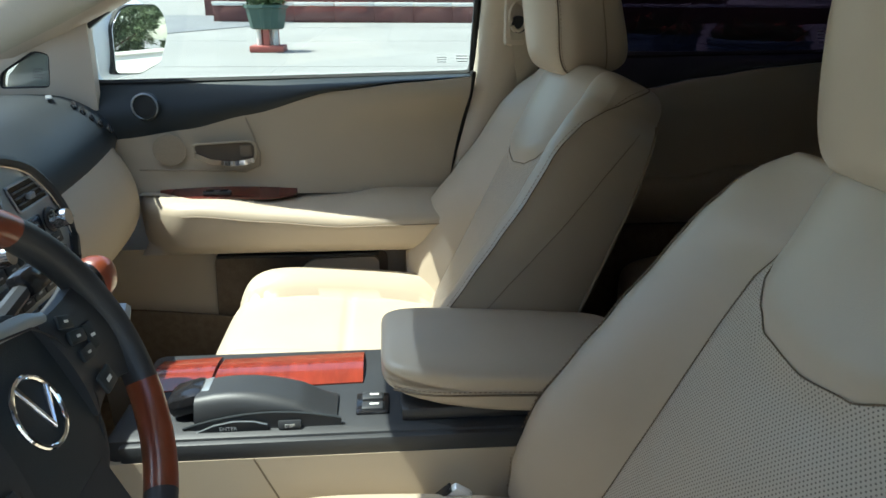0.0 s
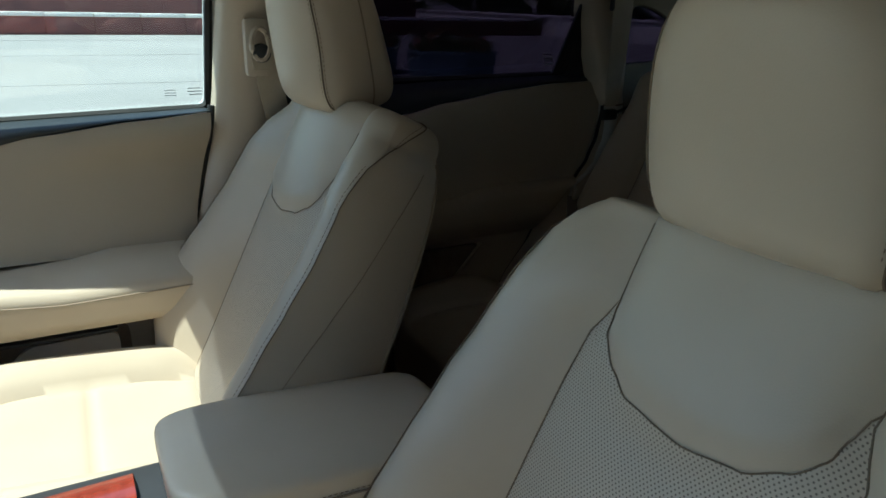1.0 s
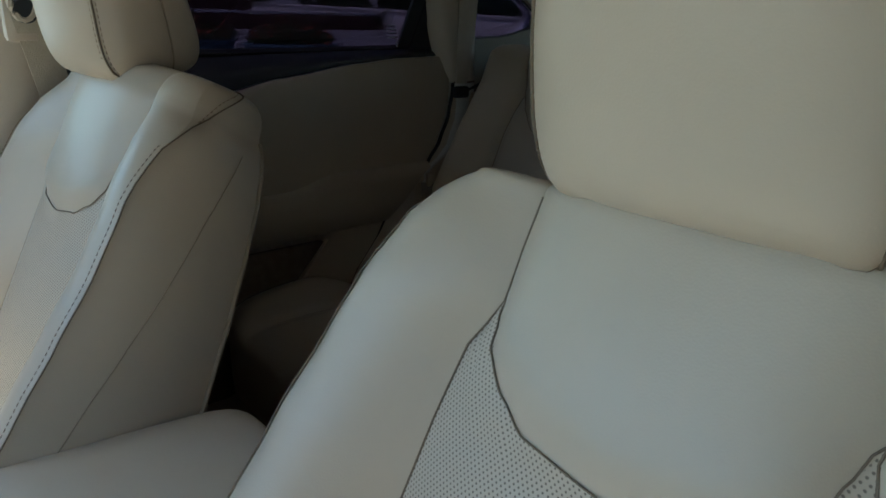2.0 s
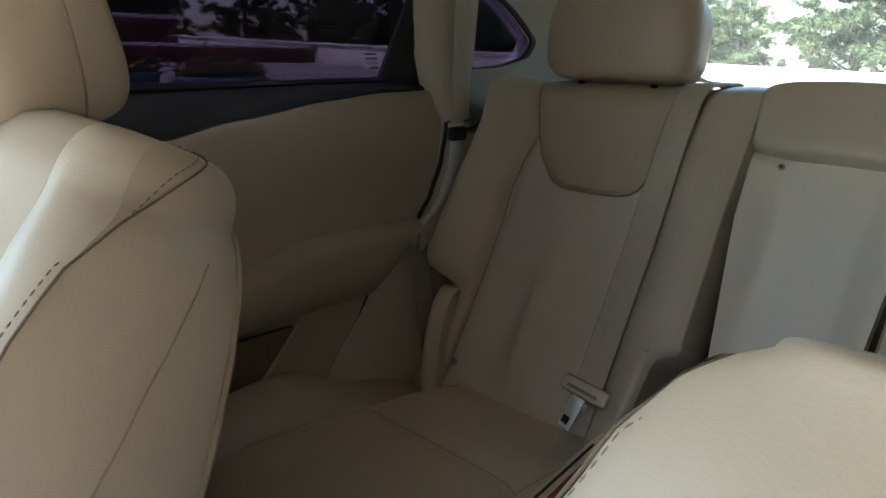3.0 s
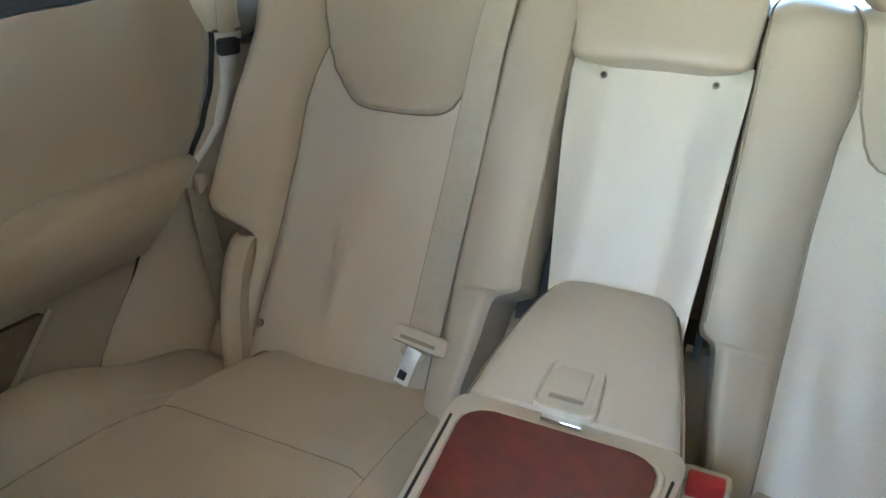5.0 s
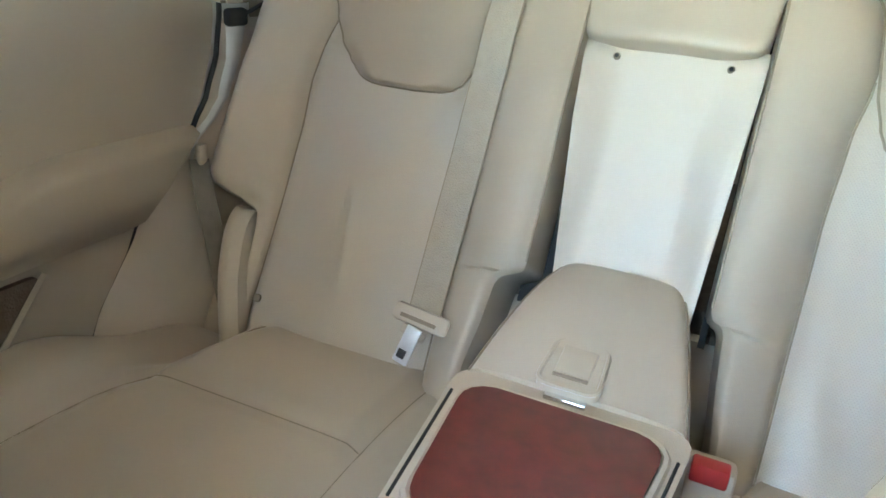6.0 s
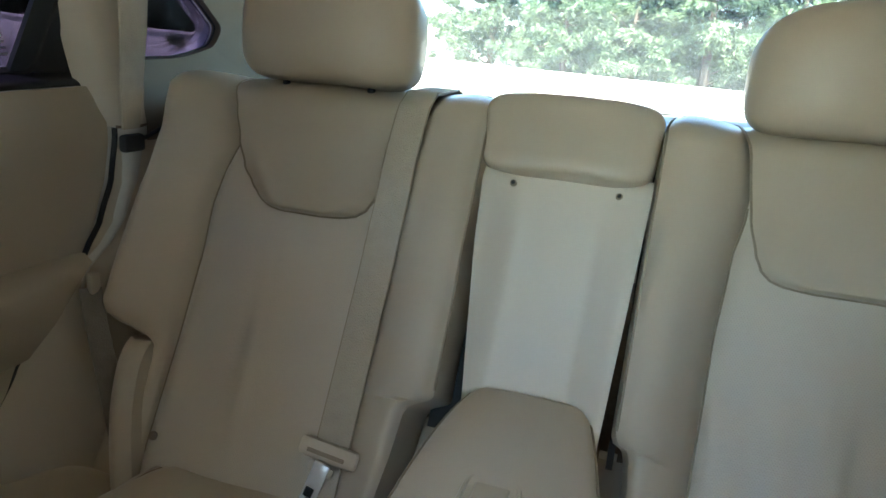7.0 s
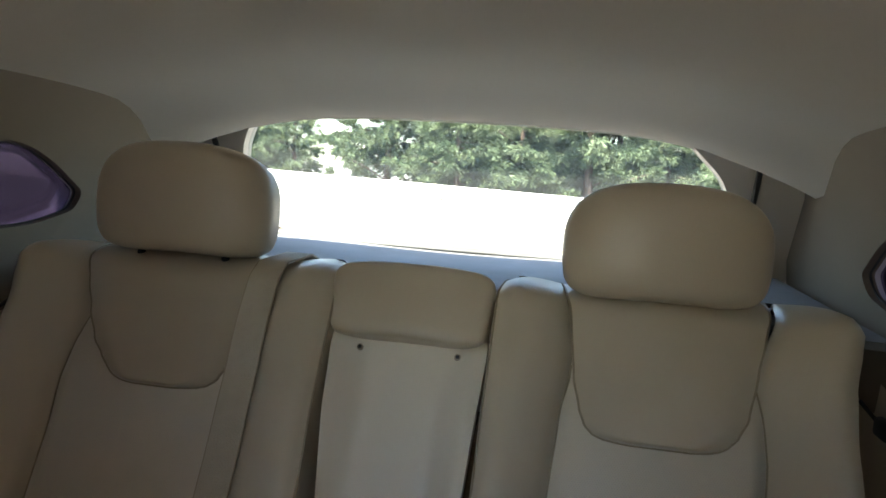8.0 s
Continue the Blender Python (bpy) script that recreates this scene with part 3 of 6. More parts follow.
EDGE_NEAR = [(0.0, 0.150), (0.06, 0.149), (0.12, 0.140), (0.168, 0.136), (0.178, 0.132), (0.185, 0.121), (0.190, 0.107), (0.197, 0.101), (0.3, 0.103), (0.4, 0.107), (0.5, 0.111), (0.59, 0.114), (0.62, 0.120), (0.645, 0.138)]


def rear_seat(name, label, m):
    """One outer place of the bench, built for x above zero; m = -1 for the other side, which is a little narrower."""
    root = thing(name, label, "seat", group="rear bench")
    sx = Vector((m, 1, 1))
    slim = 1.0 if m > 0 else 0.91
    hs = seat_rows()
    last = len(hs) - 1

    def P(x, h, n):
        return rear(0.118 + (x - 0.118) * slim, h, n) * sx

    def height(v):
        k = min(last - 1, int(v * last))
        return hs[k] + (hs[k + 1] - hs[k]) * (v * last - k)

    def crease(u, h):
        w = math.sin(min(1.0, max(0.0, h / 0.40)) * math.pi) * math.sin(u * math.pi)
        fan = u * 13 + 2.2 * math.sin(5 * h) + 4 * (u - 0.5) * h
        return 0.003 * w * (math.sin(fan) + 0.6 * math.sin(2.3 * fan + 1)) + 0.004 * w * math.exp(-((u - 0.55 - 0.3 * (h - 0.2)) / 0.03) ** 2)

    def insert(u, v):
        h = 0.52 * v
        a, b = curve(REAR_IN, h), curve(REAR_OUT, h)
        x = a + (b - a) * u
        return P(x, h, rear_depth(x, h) + crease(u, h) - 0.009 * max(0.0, 1 - u / 0.06) - 0.009 * max(0.0, 1 - (1 - u) / 0.06))
    surf("seat_insert", 34, 52, insert, PERF_REAR, root, "creased perforated leather insert", uv=lambda u, v: (0.28 * u, 0.52 * v))

    def bib(u, v):
        h = 0.40 + (REAR_TOP - 0.40) * v ** 1.9
        a, b = curve(BIB_IN, h), curve(BIB_OUT if m > 0 else BIB_FAR, h)
        x = a + (b - a) * u
        rim = min(1.0, 6 * u, 6 * (1 - u), 9 * v)
        return P(x, h, rear_depth(x, h) + 0.001 + 0.015 * math.sin(rim * math.pi / 2) * (1 - 0.6 * v ** 3))
    surf("upper_panel", 26, 34, bib, LEATHER, root, "padded smooth leather upper panel")

    def inner(u, v):
        h = height(v)
        a, e = curve(REAR_IN, h), curve(EDGE_NEAR if m > 0 else EDGE_IN, h)
        x = a + (e - a) * u
        lip = 0.010 * max(0.0, 1 - max(0.0, h - 0.188) / 0.03) ** 2 if h > 0.186 else 0.010 * min(1.0, (0.19 - h) / 0.01)
        return P(x, h, rear_depth(x, h) - 0.010 * max(0.0, 1 - u / 0.12) - 0.012 * max(0.0, (u - 0.8) / 0.2) ** 2 - lip * min(1.0, max(0.0, (0.168 - x) / 0.02 if h > 0.18 else u)))
    surf("inner_bolster", 14, last, inner, LEATHER, root)
    surf("inner_side", 5, last, lambda u, v: inner(1, v) - RN * sx * (0.11 * u) - Vector((m * 0.006 * math.sin(u * math.pi), 0, 0)), LEATHER, root)
    tube("edge_piping", [inner(1, k / 60) + RN * sx * 0.0005 for k in range(22, 58)], 0.0018, SEAMLIGHT, root, "thin edge piping")

    def outer(u, v):
        h = height(v)
        b, e = curve(REAR_OUT, h), curve(EDGE_OUT, h)
        x = b + (e - b) * u
        under = 0.014 * max(0.0, 1 - (h - 0.2) / 0.03) ** 2 if h >= 0.2 else 0.014
        return P(x, h, rear_depth(x, h) - 0.010 * max(0.0, 1 - u / 0.09) - 0.022 * max(0.0, (u - 0.72) / 0.28) ** 2 - under * min(1.0, max(0.0, (x - 0.50) / 0.03)))
    surf("outer_bolster", 18, last, outer, LEATHER, root)
    surf("outer_side", 5, last, lambda u, v: outer(1, v) - RN * sx * (0.11 * u), LEATHER, root)
    surf("seat_top", 20, 4, lambda u, v: P(0.14 + 0.41 * u, REAR_TOP + 0.004 * math.sin(v * math.pi), rear_depth(0.14 + 0.41 * u, REAR_TOP) - 0.06 * v), LEATHER, root)
    surf("back_board", 6, 6, lambda u, v: P(0.12 + 0.46 * u, 0.62 * v, -0.085), CARPET, root, thick=(0, -0.015, 0))
    # lower filler beside the armrest and beside the door
    surf("lower_filler", 6, 8, lambda u, v: P(0.095 + 0.075 * u, -0.02 + 0.19 * v, -0.09 + 0.006 * math.sin(u * math.pi)), LEATHER, root, "recessed leather filler beside the armrest", thick=(0, -0.02, 0))
    surf("side_filler", 6, 8, lambda u, v: P(0.468 + 0.14 * u, -0.03 + 0.24 * v, -0.03 - 0.03 * u), LEATHER, root, "leather filler beside the door", thick=(0, -0.02, 0))
    for k, tab in ((0, REAR_IN), (1, REAR_OUT)):
        tube("seam", [P(curve(tab, h), h, rear_depth(curve(tab, h), h) - 0.0085) for h in hs if h <= 0.50], 0.0016, SEAMLIGHT, root, "folded seam")
    tube("seam", [bib(0, 1 - k / 34) for k in range(34)] + [bib(k / 16, 0.0) for k in range(0, 17)] + [bib(1, k / 34) for k in range(1, 35)], 0.0017, SEAMLIGHT, root, "U-shaped seam")
    disc("rivet", P(0.474, 0.066, 0.0145), 0.006, 0.004, RN, SEAMLIGHT, root, "small grey fastener")

    # cushion: raised outer edge, a fold across, soft seams
    def cush_z(x, y):
        ax = abs(x)
        e = max(0.0, (ax - 0.47) / 0.12)
        line = -0.627 + 0.02 * (ax - 0.34)
        fold = -0.005 * math.exp(-((y - line) / 0.011) ** 2) * min(1.0, max(0.0, (0.485 - ax) / 0.02)) * min(1.0, max(0.0, (ax - 0.185) / 0.02))
        step = 0.010 / (1 + math.exp((y - line) / 0.008)) * (1 if 0.2 < ax < 0.47 else 0)
        edge = 0.452 + 0.21 * (y + 0.77)
        side = -0.007 * math.exp(-((ax - edge) / 0.010) ** 2) - 0.007 * math.exp(-((ax - 0.187) / 0.010) ** 2)
        tail = min(1.0, max(0.0, (-0.56 - y) / 0.20))
        drop = -0.062 * tail * tail * (3 - 2 * tail) * min(1.0, max(0.0, (ax - 0.45) / 0.07))
        return 0.016 * min(1.2, e) ** 1.2 + drop + 0.026 * math.sin(math.pi * min(1, max(0, (y + 0.86) / 0.5))) + fold + side + step

    def cush(v):
        x, y, z = v
        return x, y, z + (cush_z(x + m * 0.40, y - 0.615) if z > 0 else 0)

    def on_cushion(x, y):
        q = max(0.0, 1 - abs((x - 0.40) / 0.265) ** 7 - abs((y + 0.615) / 0.24) ** 7) ** (1 / 7)
        return Vector((m * x, y, 0.655 + 0.09 * q + cush_z(x, y) + 0.0005))
    pillow("seat_cushion", (m * 0.40, -0.615, 0.655), (0.53, 0.48, 0.18), LEATHER, root, p=7, n=56, shape=cush)
    tube("cushion_seam", [on_cushion(0.482 - 0.294 * k / 20, -0.627 + 0.02 * (0.482 - 0.294 * k / 20 - 0.34)) for k in range(21)], 0.0008, SEAMLIGHT, root)
    tube("cushion_seam", [on_cushion(0.452 + 0.21 * (y + 0.77), y) for y in [-0.80 + 0.02 * k for k in range(19)]], 0.0008, SEAMLIGHT, root)
    tube("cushion_seam", [on_cushion(0.187, y) for y in [-0.80 + 0.02 * k for k in range(19)]], 0.0008, SEAMLIGHT, root)
    # headrest
    if m > 0:
        headrest(root, (0.374, -1.112, 1.324), (0.296, 0.128, 0.166), 8, stitched=False, taper=0.1, bulge=0.022, dome=0.14)
    else:
        headrest(root, (-0.338, -1.112, 1.312), (0.288, 0.128, 0.160), 8, stitched=False, taper=0.1, bulge=0.022, dome=0.14)
    return root


rear_seat("bench_seat", "beige leather rear seat with worn perforated insert and headrest", 1)
rear_seat("bench_seat", "beige leather rear seat beside the folded armrest", -1)

# centre of the bench: flap above, pale recess, folded armrest
centre_seat = thing("rear_centre_section", "pale recessed centre backrest with padded top flap", "seat", group="rear bench")


def flap(v):
    x, y, z = v
    return x * (1 + 0.03 * z / 0.04), y + 0.006 * math.cos(math.pi * x / 0.24), z + 0.004 * math.cos(math.pi * x / 0.24)


fm = Matrix.Translation(rear(0.004, 0.556, 0.002)) @ Euler((radians(30), 0, 0)).to_matrix().to_4x4()
pillow("padded_flap", (0, 0, 0), (0.230, 0.062, 0.110), LEATHER, centre_seat, "padded leather flap", p=6.5, n=20, shape=flap, frame_m=fm)
def recess(u, v):
    x = (2 * u - 1) * (0.084 + 0.027 * min(1.0, 0.2 + v * 0.85))
    x -= 0.034 * (1 - v) ** 0.8 * max(0.0, 2 * u - 1) ** 2
    ramp = min(1.0, max(0.0, (abs(x) - 0.048) / 0.05))
    return rear(x, 0.05 + 0.465 * v + 0.001 * math.cos(math.pi * (u - 0.5)), 0.001 + 0.034 * ramp * ramp * (3 - 2 * ramp) * min(1.0, 0.25 + 3.0 * (1 - v)))


surf("recess_panel", 44, 16, recess, PALE, centre_seat, "pale smooth recessed panel", thick=(0, -0.02, -0.01), sharp=80)
for s in (-1, 1):
    screw = disc("screw", rear(s * 0.069 - 0.002, 0.491, 0.006), 0.0045, 0.004, RN, SEAMLIGHT, centre_seat, "small steel screw")
    disc("screw_head", rear(s * 0.069 - 0.002, 0.491, 0.009), 0.0028, 0.002, RN, RUBBER, screw, n=10)
    # Black strips set into the side gaps paint their shade.
    surf("gap_shade", 2, 12, lambda u, v: rear(s * ((0.108 if s < 0 else 0.072 + 0.03 * v) + (0.008 if s < 0 else 0.05 - 0.03 * v) * u), 0.16 + 0.43 * v, -0.02 if s < 0 else -0.04), RUBBER, centre_seat, thick=(0, -0.01, 0))

pillow("centre_cushion", (0, -0.62, 0.66), (0.34, 0.47, 0.15), LEATHER, centre_seat, "narrow centre cushion", p=6, n=12)

armrest = thing("folded_armrest", "folded-down beige leather armrest with dark red wood lid", "armrest", pose(-0.01, 0, 0))


def hump(u, v):
    """The padded part: from the backrest forward, its sides falling to the tray's width."""
    y = -0.925 + 0.225 * v
    half = 0.052 + 0.051 * v ** 0.75
    a = (2 * u - 1)
    z = 0.921 - 0.055 * v ** 1.3 + 0.012 * math.sin(v * math.pi) - 0.02 * max(0.0, 1 - v / 0.16) ** 2
    flat = 0.70
    if abs(a) < flat:
        x, drop = half * a / flat, 0.004 * (a / flat) ** 4
    else:
        t = (abs(a) - flat) / (1 - flat)
        x, drop = math.copysign(half + 0.012 * math.sin(min(1.0, t * 2.2) * math.pi / 2) + 0.006 * t, a), 0.004 + 0.15 * t ** 1.7
    return Vector((x, y, z - drop))


surf("armrest_pad", 44, 20, hump, LEATHER, armrest, "padded leather armrest base", thick=(0, 0, -0.05), sharp=60)
for s in (-1, 1):
    tube("seam", [hump(0.5 + s * 0.375, k / 12) + Vector((0, 0, 0.001)) for k in range(13)], 0.0013, SEAMLIGHT, armrest)


TZ = 0.86
tray_out = rounded([(-0.120, -0.70), (-0.088, -0.40), (0.088, -0.40), (0.120, -0.70)], 0.03)
plate("tray", tray_out, [], lambda a, b: (a, b, TZ - 0.045), TRIM, armrest, "beige plastic armrest tray", thick=(0, 0, 0.045))
wood_out = rounded([(-0.098, -0.664), (-0.078, -0.49), (0.078, -0.49), (0.098, -0.664)], 0.03)
wood_out = [(a, b - 0.012 * (1 - (a / 0.1) ** 2) * (1 if b < -0.6 else 0)) for a, b in wood_out]
plate("wood_lid", wood_out, [], lambda a, b: (a, b, TZ + 0.001), BURL, armrest, "dark red lacquered wood lid", thick=(0, 0, 0.006))
for s in (-1, 1):
    rbox("lid_groove", (s * 0.1005, -0.575, TZ + 0.0005), (0.003, 0.16, 0.003), RUBBER, armrest, r=0.001, turn=(0, 0, s * 6))
tube("lid_frame", [(a * 1.05, -0.578 + (b + 0.578) * 1.04, TZ + 0.002) for a, b in wood_out], 0.004, TRIM, armrest, closed=True)
LATCH = Matrix.Translation((0.006, -0.726, 0.8795)) @ Euler((radians(-12), 0, 0)).to_matrix().to_4x4()
latch_out = rounded([(-0.033, 0.036), (-0.029, -0.036), (0.029, -0.036), (0.033, 0.036)], 0.014)
latch = plate("latch_surround", latch_out, [], lambda a, b: LATCH @ Vector((a, b, -0.006)), LEATHER, armrest, "latch surround", thick=(0, 0, 0.0095))
tube("latch_rim", [LATCH @ Vector((a * 0.95, b * 0.95, 0.0032)) for a, b in latch_out], 0.0028, LEATHER, latch, "rounded latch rim", closed=True)
rbox("latch_tab", LATCH @ Vector((0, -0.004, 0.0040)), (0.036, 0.040, 0.004), LEATHER, latch, "latch tab", r=0.0018, turn=(-14, 0, 0))
# This dark strip paints the shadow line below the tab.
rbox("latch_shade", LATCH @ Vector((0, 0.0195, 0.0042)), (0.036, 0.005, 0.0012), SEAMLIGHT, latch, "dark strip for the tab's shadow", r=0.0005, turn=(-12, 0, 0))
rbox("chrome_label", (0.004, -0.689, TZ + 0.004), (0.042, 0.012, 0.005), CHROME, armrest, "bright rectangular badge", r=0.001, turn=(8, 0, 0))

# belts on the bench
belt = thing("lap_belt", "tan seat belt strap with beige guide and steel tongue", "seat belt")
line = [rear(0.2165, h, max(rear_depth(x, h) for x in (0.197, 0.2165, 0.236)) + 0.006 + 0.012 * max(0.0, (h - 0.42) / 0.2)) for h in [0.10 + 0.5 * k / 16 for k in range(17)]]
line.append(rear(0.213, 0.648, -0.055))
line.append(rear(0.211, 0.657, -0.10))
strap("strap", line, 0.044, (1, 0, 0), WEBBING, belt)
for off in (-0.013, 0.0, 0.013):
    strap("strap_rib", [p + RN * 0.0012 + Vector((off, 0, 0)) for p in line], 0.008, (1, 0, 0), WEBBING, belt, thick=0.0004)
# Dark lines along both edges paint the belt's contact shadow.
for off in (-0.0222, 0.0222):
    tube("strap_shade", [p + RN * 0.0006 + Vector((off, 0, 0)) for p in line[:-2]], 0.0011, SEAMLIGHT, belt, "dark line for the strap's contact shadow", n=6)
guide = rbox("strap_guide", rear(0.216, 0.103, 0.034), (0.078, 0.014, 0.024), TRIM, belt, "beige plastic guide", r=0.006, turn=(30, -7, 0))
rbox("guide_slot", rear(0.217, 0.1, 0.0415), (0.05, 0.002, 0.005), SEAMLIGHT, guide, r=0.0008, turn=(30, -7, 0))
tongue = rbox("tongue", rear(0.224, 0.066, 0.036), (0.021, 0.005, 0.052), STEEL, belt, "bright steel buckle tongue", r=0.002, turn=(16, -16, 0))
rbox("tongue_slot", rear(0.227, 0.054, 0.0405), (0.011, 0.002, 0.012), RUBBER, tongue, r=0.0008, turn=(16, -16, 0))
rbox("tongue_collar", rear(0.220, 0.083, 0.037), (0.034, 0.008, 0.012), TRIM, tongue, r=0.003, turn=(30, -16, 0))

buckle = thing("belt_buckle", "beige seat belt buckle with red release button", "seat belt", pose(-0.148, -0.735, 0.762))
rbox("buckle_body", (0, 0, 0.02), (0.05, 0.03, 0.07), TRIM, buckle, r=0.008)
rbox("release_button", (0.0, 0.012, 0.05), (0.036, 0.018, 0.022), RED, buckle, "red button", r=0.003)

# ---- centre console ----
console = thing("centre_console", "black centre console with red wood trim and beige sides", "console")
CZ = 0.825
for s in (-1, 1):
    surf("console_side", 10, 6, lambda u, v: (s * (0.122 + 0.04 * (1 - v)), -0.42 + 1.02 * u, 0.44 + (CZ - 0.025 - 0.44) * v), SOFT, console, "beige console side", thick=(-s * 0.02, 0, 0))
tube("side_seam", [(-0.1225 - 0.0066 * k, 0.335 - 0.03 * k, 0.80 - 0.06 * k) for k in range(4)], 0.0012, SEAM, console)
rbox("console_top", (0, 0.21, CZ - 0.02), (0.232, 0.62, 0.05), BLACK, console, r=0.014)
rbox("console_edge", (-0.112, 0.2, CZ - 0.018), (0.018, 0.6, 0.032), BLACK, console, r=0.006)
surf("console_rear", 6, 8, lambda u, v: (-0.105 + 0.21 * u, -0.42 + 0.02 * math.sin(v * 3), 0.44 + 0.37 * v), TRIM, console, thick=(0, 0.02, 0))
rbox("console_deck", (0, -0.26, CZ - 0.02), (0.22, 0.34, 0.04), TRIM, console, r=0.012)
wood = [("wood_panel", 0.415, 0.50, "red lacquered wood cup holder cover"), ("wood_panel", 0.20, 0.41, "red lacquered wood sliding cover")]
for nm, a, b, lab in wood:
    surf(nm, 10, 14, lambda u, v: (-0.005 + 0.09 * u + 0.008 * (1 - v), a + (b - a) * v, CZ + 0.007 + 0.007 * math.sin(math.pi * u)), WOOD, console, lab, thick=(0, 0, -0.008))
# controller hump with rest pad
def hump_top(v):
    return 0.005 + 0.011 * min(1.0, v / 0.25) + 0.032 * math.sin(math.pi * (0.06 + 0.62 * v)) ** 1.3


def hump_side(v):
    return 0.004 + 0.022 * math.sin(math.pi * min(1.0, 0.12 + 0.86 * v)) ** 0.8


def hump_controller(u, v):
    y = 0.232 + 0.178 * v
    if u < 0.7:
        t = u / 0.7
        return (-0.022 - 0.058 * t, y, CZ + hump_top(v) * (1 - 0.5 * max(0.0, 0.25 - t) / 0.25))
    t = (u - 0.7) / 0.3
    return (-0.080 - 0.018 * math.sin(t * math.pi / 2), y, CZ + hump_top(v) + (hump_side(v) - hump_top(v)) * (1 - math.cos(t * math.pi / 2)))


surf("controller_hump", 24, 24, hump_controller, BLACK, console, "black sculpted palm rest", thick=(0, 0, -0.012))
surf("hump_flank", 4, 24, lambda u, v: (-0.098 - 0.004 * u, 0.225 + 0.20 * v, CZ + hump_side(v) * (1 - u)), BLACK, console, "smooth side of the palm rest", thick=(0.004, 0, 0))
tube("hump_line", [(-0.099, 0.225 + 0.2 * k / 24, CZ + hump_side(k / 24) + 0.0005) for k in range(25)], 0.0015, DASH, console)
surf("controller_end", 8, 4, lambda u, v: (-0.022 - 0.076 * u, 0.232 - 0.001 * v, CZ + hump_controller(u, 0)[2] * 0 + (hump_controller(u, 0)[2] - CZ) * (1 - v)), DASH, console, thick=(0, 0.003, 0))
rbox("controller_knob", (-0.052, 0.425, CZ + 0.026), (0.056, 0.050, 0.030), GLOSSY, console, "gloss black controller", r=0.012, turn=(-16, 0, 0))
rbox("controller_trim", (-0.052, 0.402, CZ + 0.041), (0.036, 0.016, 0.005), SILVER, console, "silver controller edge", r=0.002, turn=(-15, 0, 0))
enter_out = [(0.318, CZ + 0.003), (0.318, CZ + 0.012), (0.335, CZ + 0.017), (0.36, CZ + 0.018), (0.385, CZ + 0.013), (0.408, CZ + 0.003)]
plate("enter_button", enter_out, [], lambda a, b: (-0.1035, a, b), BLACK, console, "long crescent button", thick=(0.004, 0, 0))
tube("enter_rim", [(-0.1035, a, b) for a, b in enter_out[1:]], 0.0009, SILVER, console, "thin silver line")
rbox("display_button", (-0.102, 0.290, CZ + 0.010), (0.005, 0.03, 0.012), BLACK, console, r=0.003, turn=(0, 18, 0))


def lettering(name, words, m, size, mat, parent, label=""):
    cu = bpy.data.curves.new(name, "FONT")
    cu.body = words
    cu.size = size
    cu.extrude = 0.0003
    cu.align_x = "CENTER"
    cu.align_y = "CENTER"
    cu.materials.append(mat)
    ob = new(name, cu)
    ob.parent = parent
    ob.matrix_local = m
    if label:
        tagged(ob, label)
    return ob


SIDEWAYS = Matrix(((0, 0, -1, 0), (-1, 0, 0, 0), (0, 1, 0, 0), (0, 0, 0, 1)))
lettering("lettering", "ENTER", Matrix.Translation((-0.1042, 0.367, CZ + 0.008)) @ SIDEWAYS, 0.0075, MARK, console, "white word on a button")
lettering("lettering", "DISP", Matrix.Translation((-0.1052, 0.290, CZ + 0.0095)) @ SIDEWAYS, 0.0065, MARK, console, "white word on a button")
rbox("switch_well", (-0.055, 0.185, CZ + 0.006), (0.05, 0.045, 0.006), GLOSSY, console, "gloss black switch plate", r=0.003)
for k in range(2):
    sw = rbox("heater_switch", (-0.066 + 0.024 * k, 0.185, CZ + 0.0085), (0.019, 0.03, 0.008), BLACK, console, r=0.003)
    rbox("switch_mark", (-0.066 + 0.024 * k, 0.183, CZ + 0.013), (0.004, 0.012, 0.001), MARK, sw, r=0.0004)
# padded lid
def lid(v):
    x, y, z = v
    return x * (1 - 0.12 * max(0, y / 0.17) ** 3), y, z + (0.006 * math.cos(math.pi * x / 0.24) if z > 0 else 0.018 * max(0, y / 0.17) ** 2) + 0.012 * y / 0.17
lid_ob = pillow("armrest_lid", (0, -0.005, 0.867), (0.212, 0.355, 0.060), LEATHER, console, "padded grey-beige leather armrest lid", p=8, n=24, shape=lid)
tube("lid_seam", [(-0.1085 + 0.028 * max(0, (k - 15) / 5) ** 2, -0.17 + 0.0172 * k, 0.862 + 0.0006 * k) for k in range(20)], 0.0014, SEAM, lid_ob, "dark seam")
stitches("stitching", [(-0.1075 + 0.028 * max(0, (k - 15) / 5) ** 2, -0.17 + 0.0172 * k, 0.866 + 0.0006 * k) for k in range(20)], 0.0065, 0.0042, 0.0007, THREAD, lid_ob, (0, 0, 0))
rbox("lid_hinge", (0, -0.012, 0.838), (0.196, 0.32, 0.02), BLACK, console, r=0.006)

tongue_loose = thing("belt_tongue", "chrome seat belt buckle beside the driver's seat", "seat belt", pose(-0.15, 0.098, 0.735, 40, -15, 0))
rbox("buckle_body", (0, 0, 0), (0.012, 0.03, 0.085), STEEL, tongue_loose, r=0.004)
rbox("buckle_stalk", (0, 0, -0.09), (0.02, 0.03, 0.14), BLACK, tongue_loose, r=0.006)
rbox("buckle_band", (0.0, 0.017, 0.0), (0.013, 0.004, 0.07), GLOSSY, tongue_loose, r=0.001)

# ---- dashboard ----
dashboard = thing("dashboard", "dark slate dashboard over beige lower half", "dashboard")
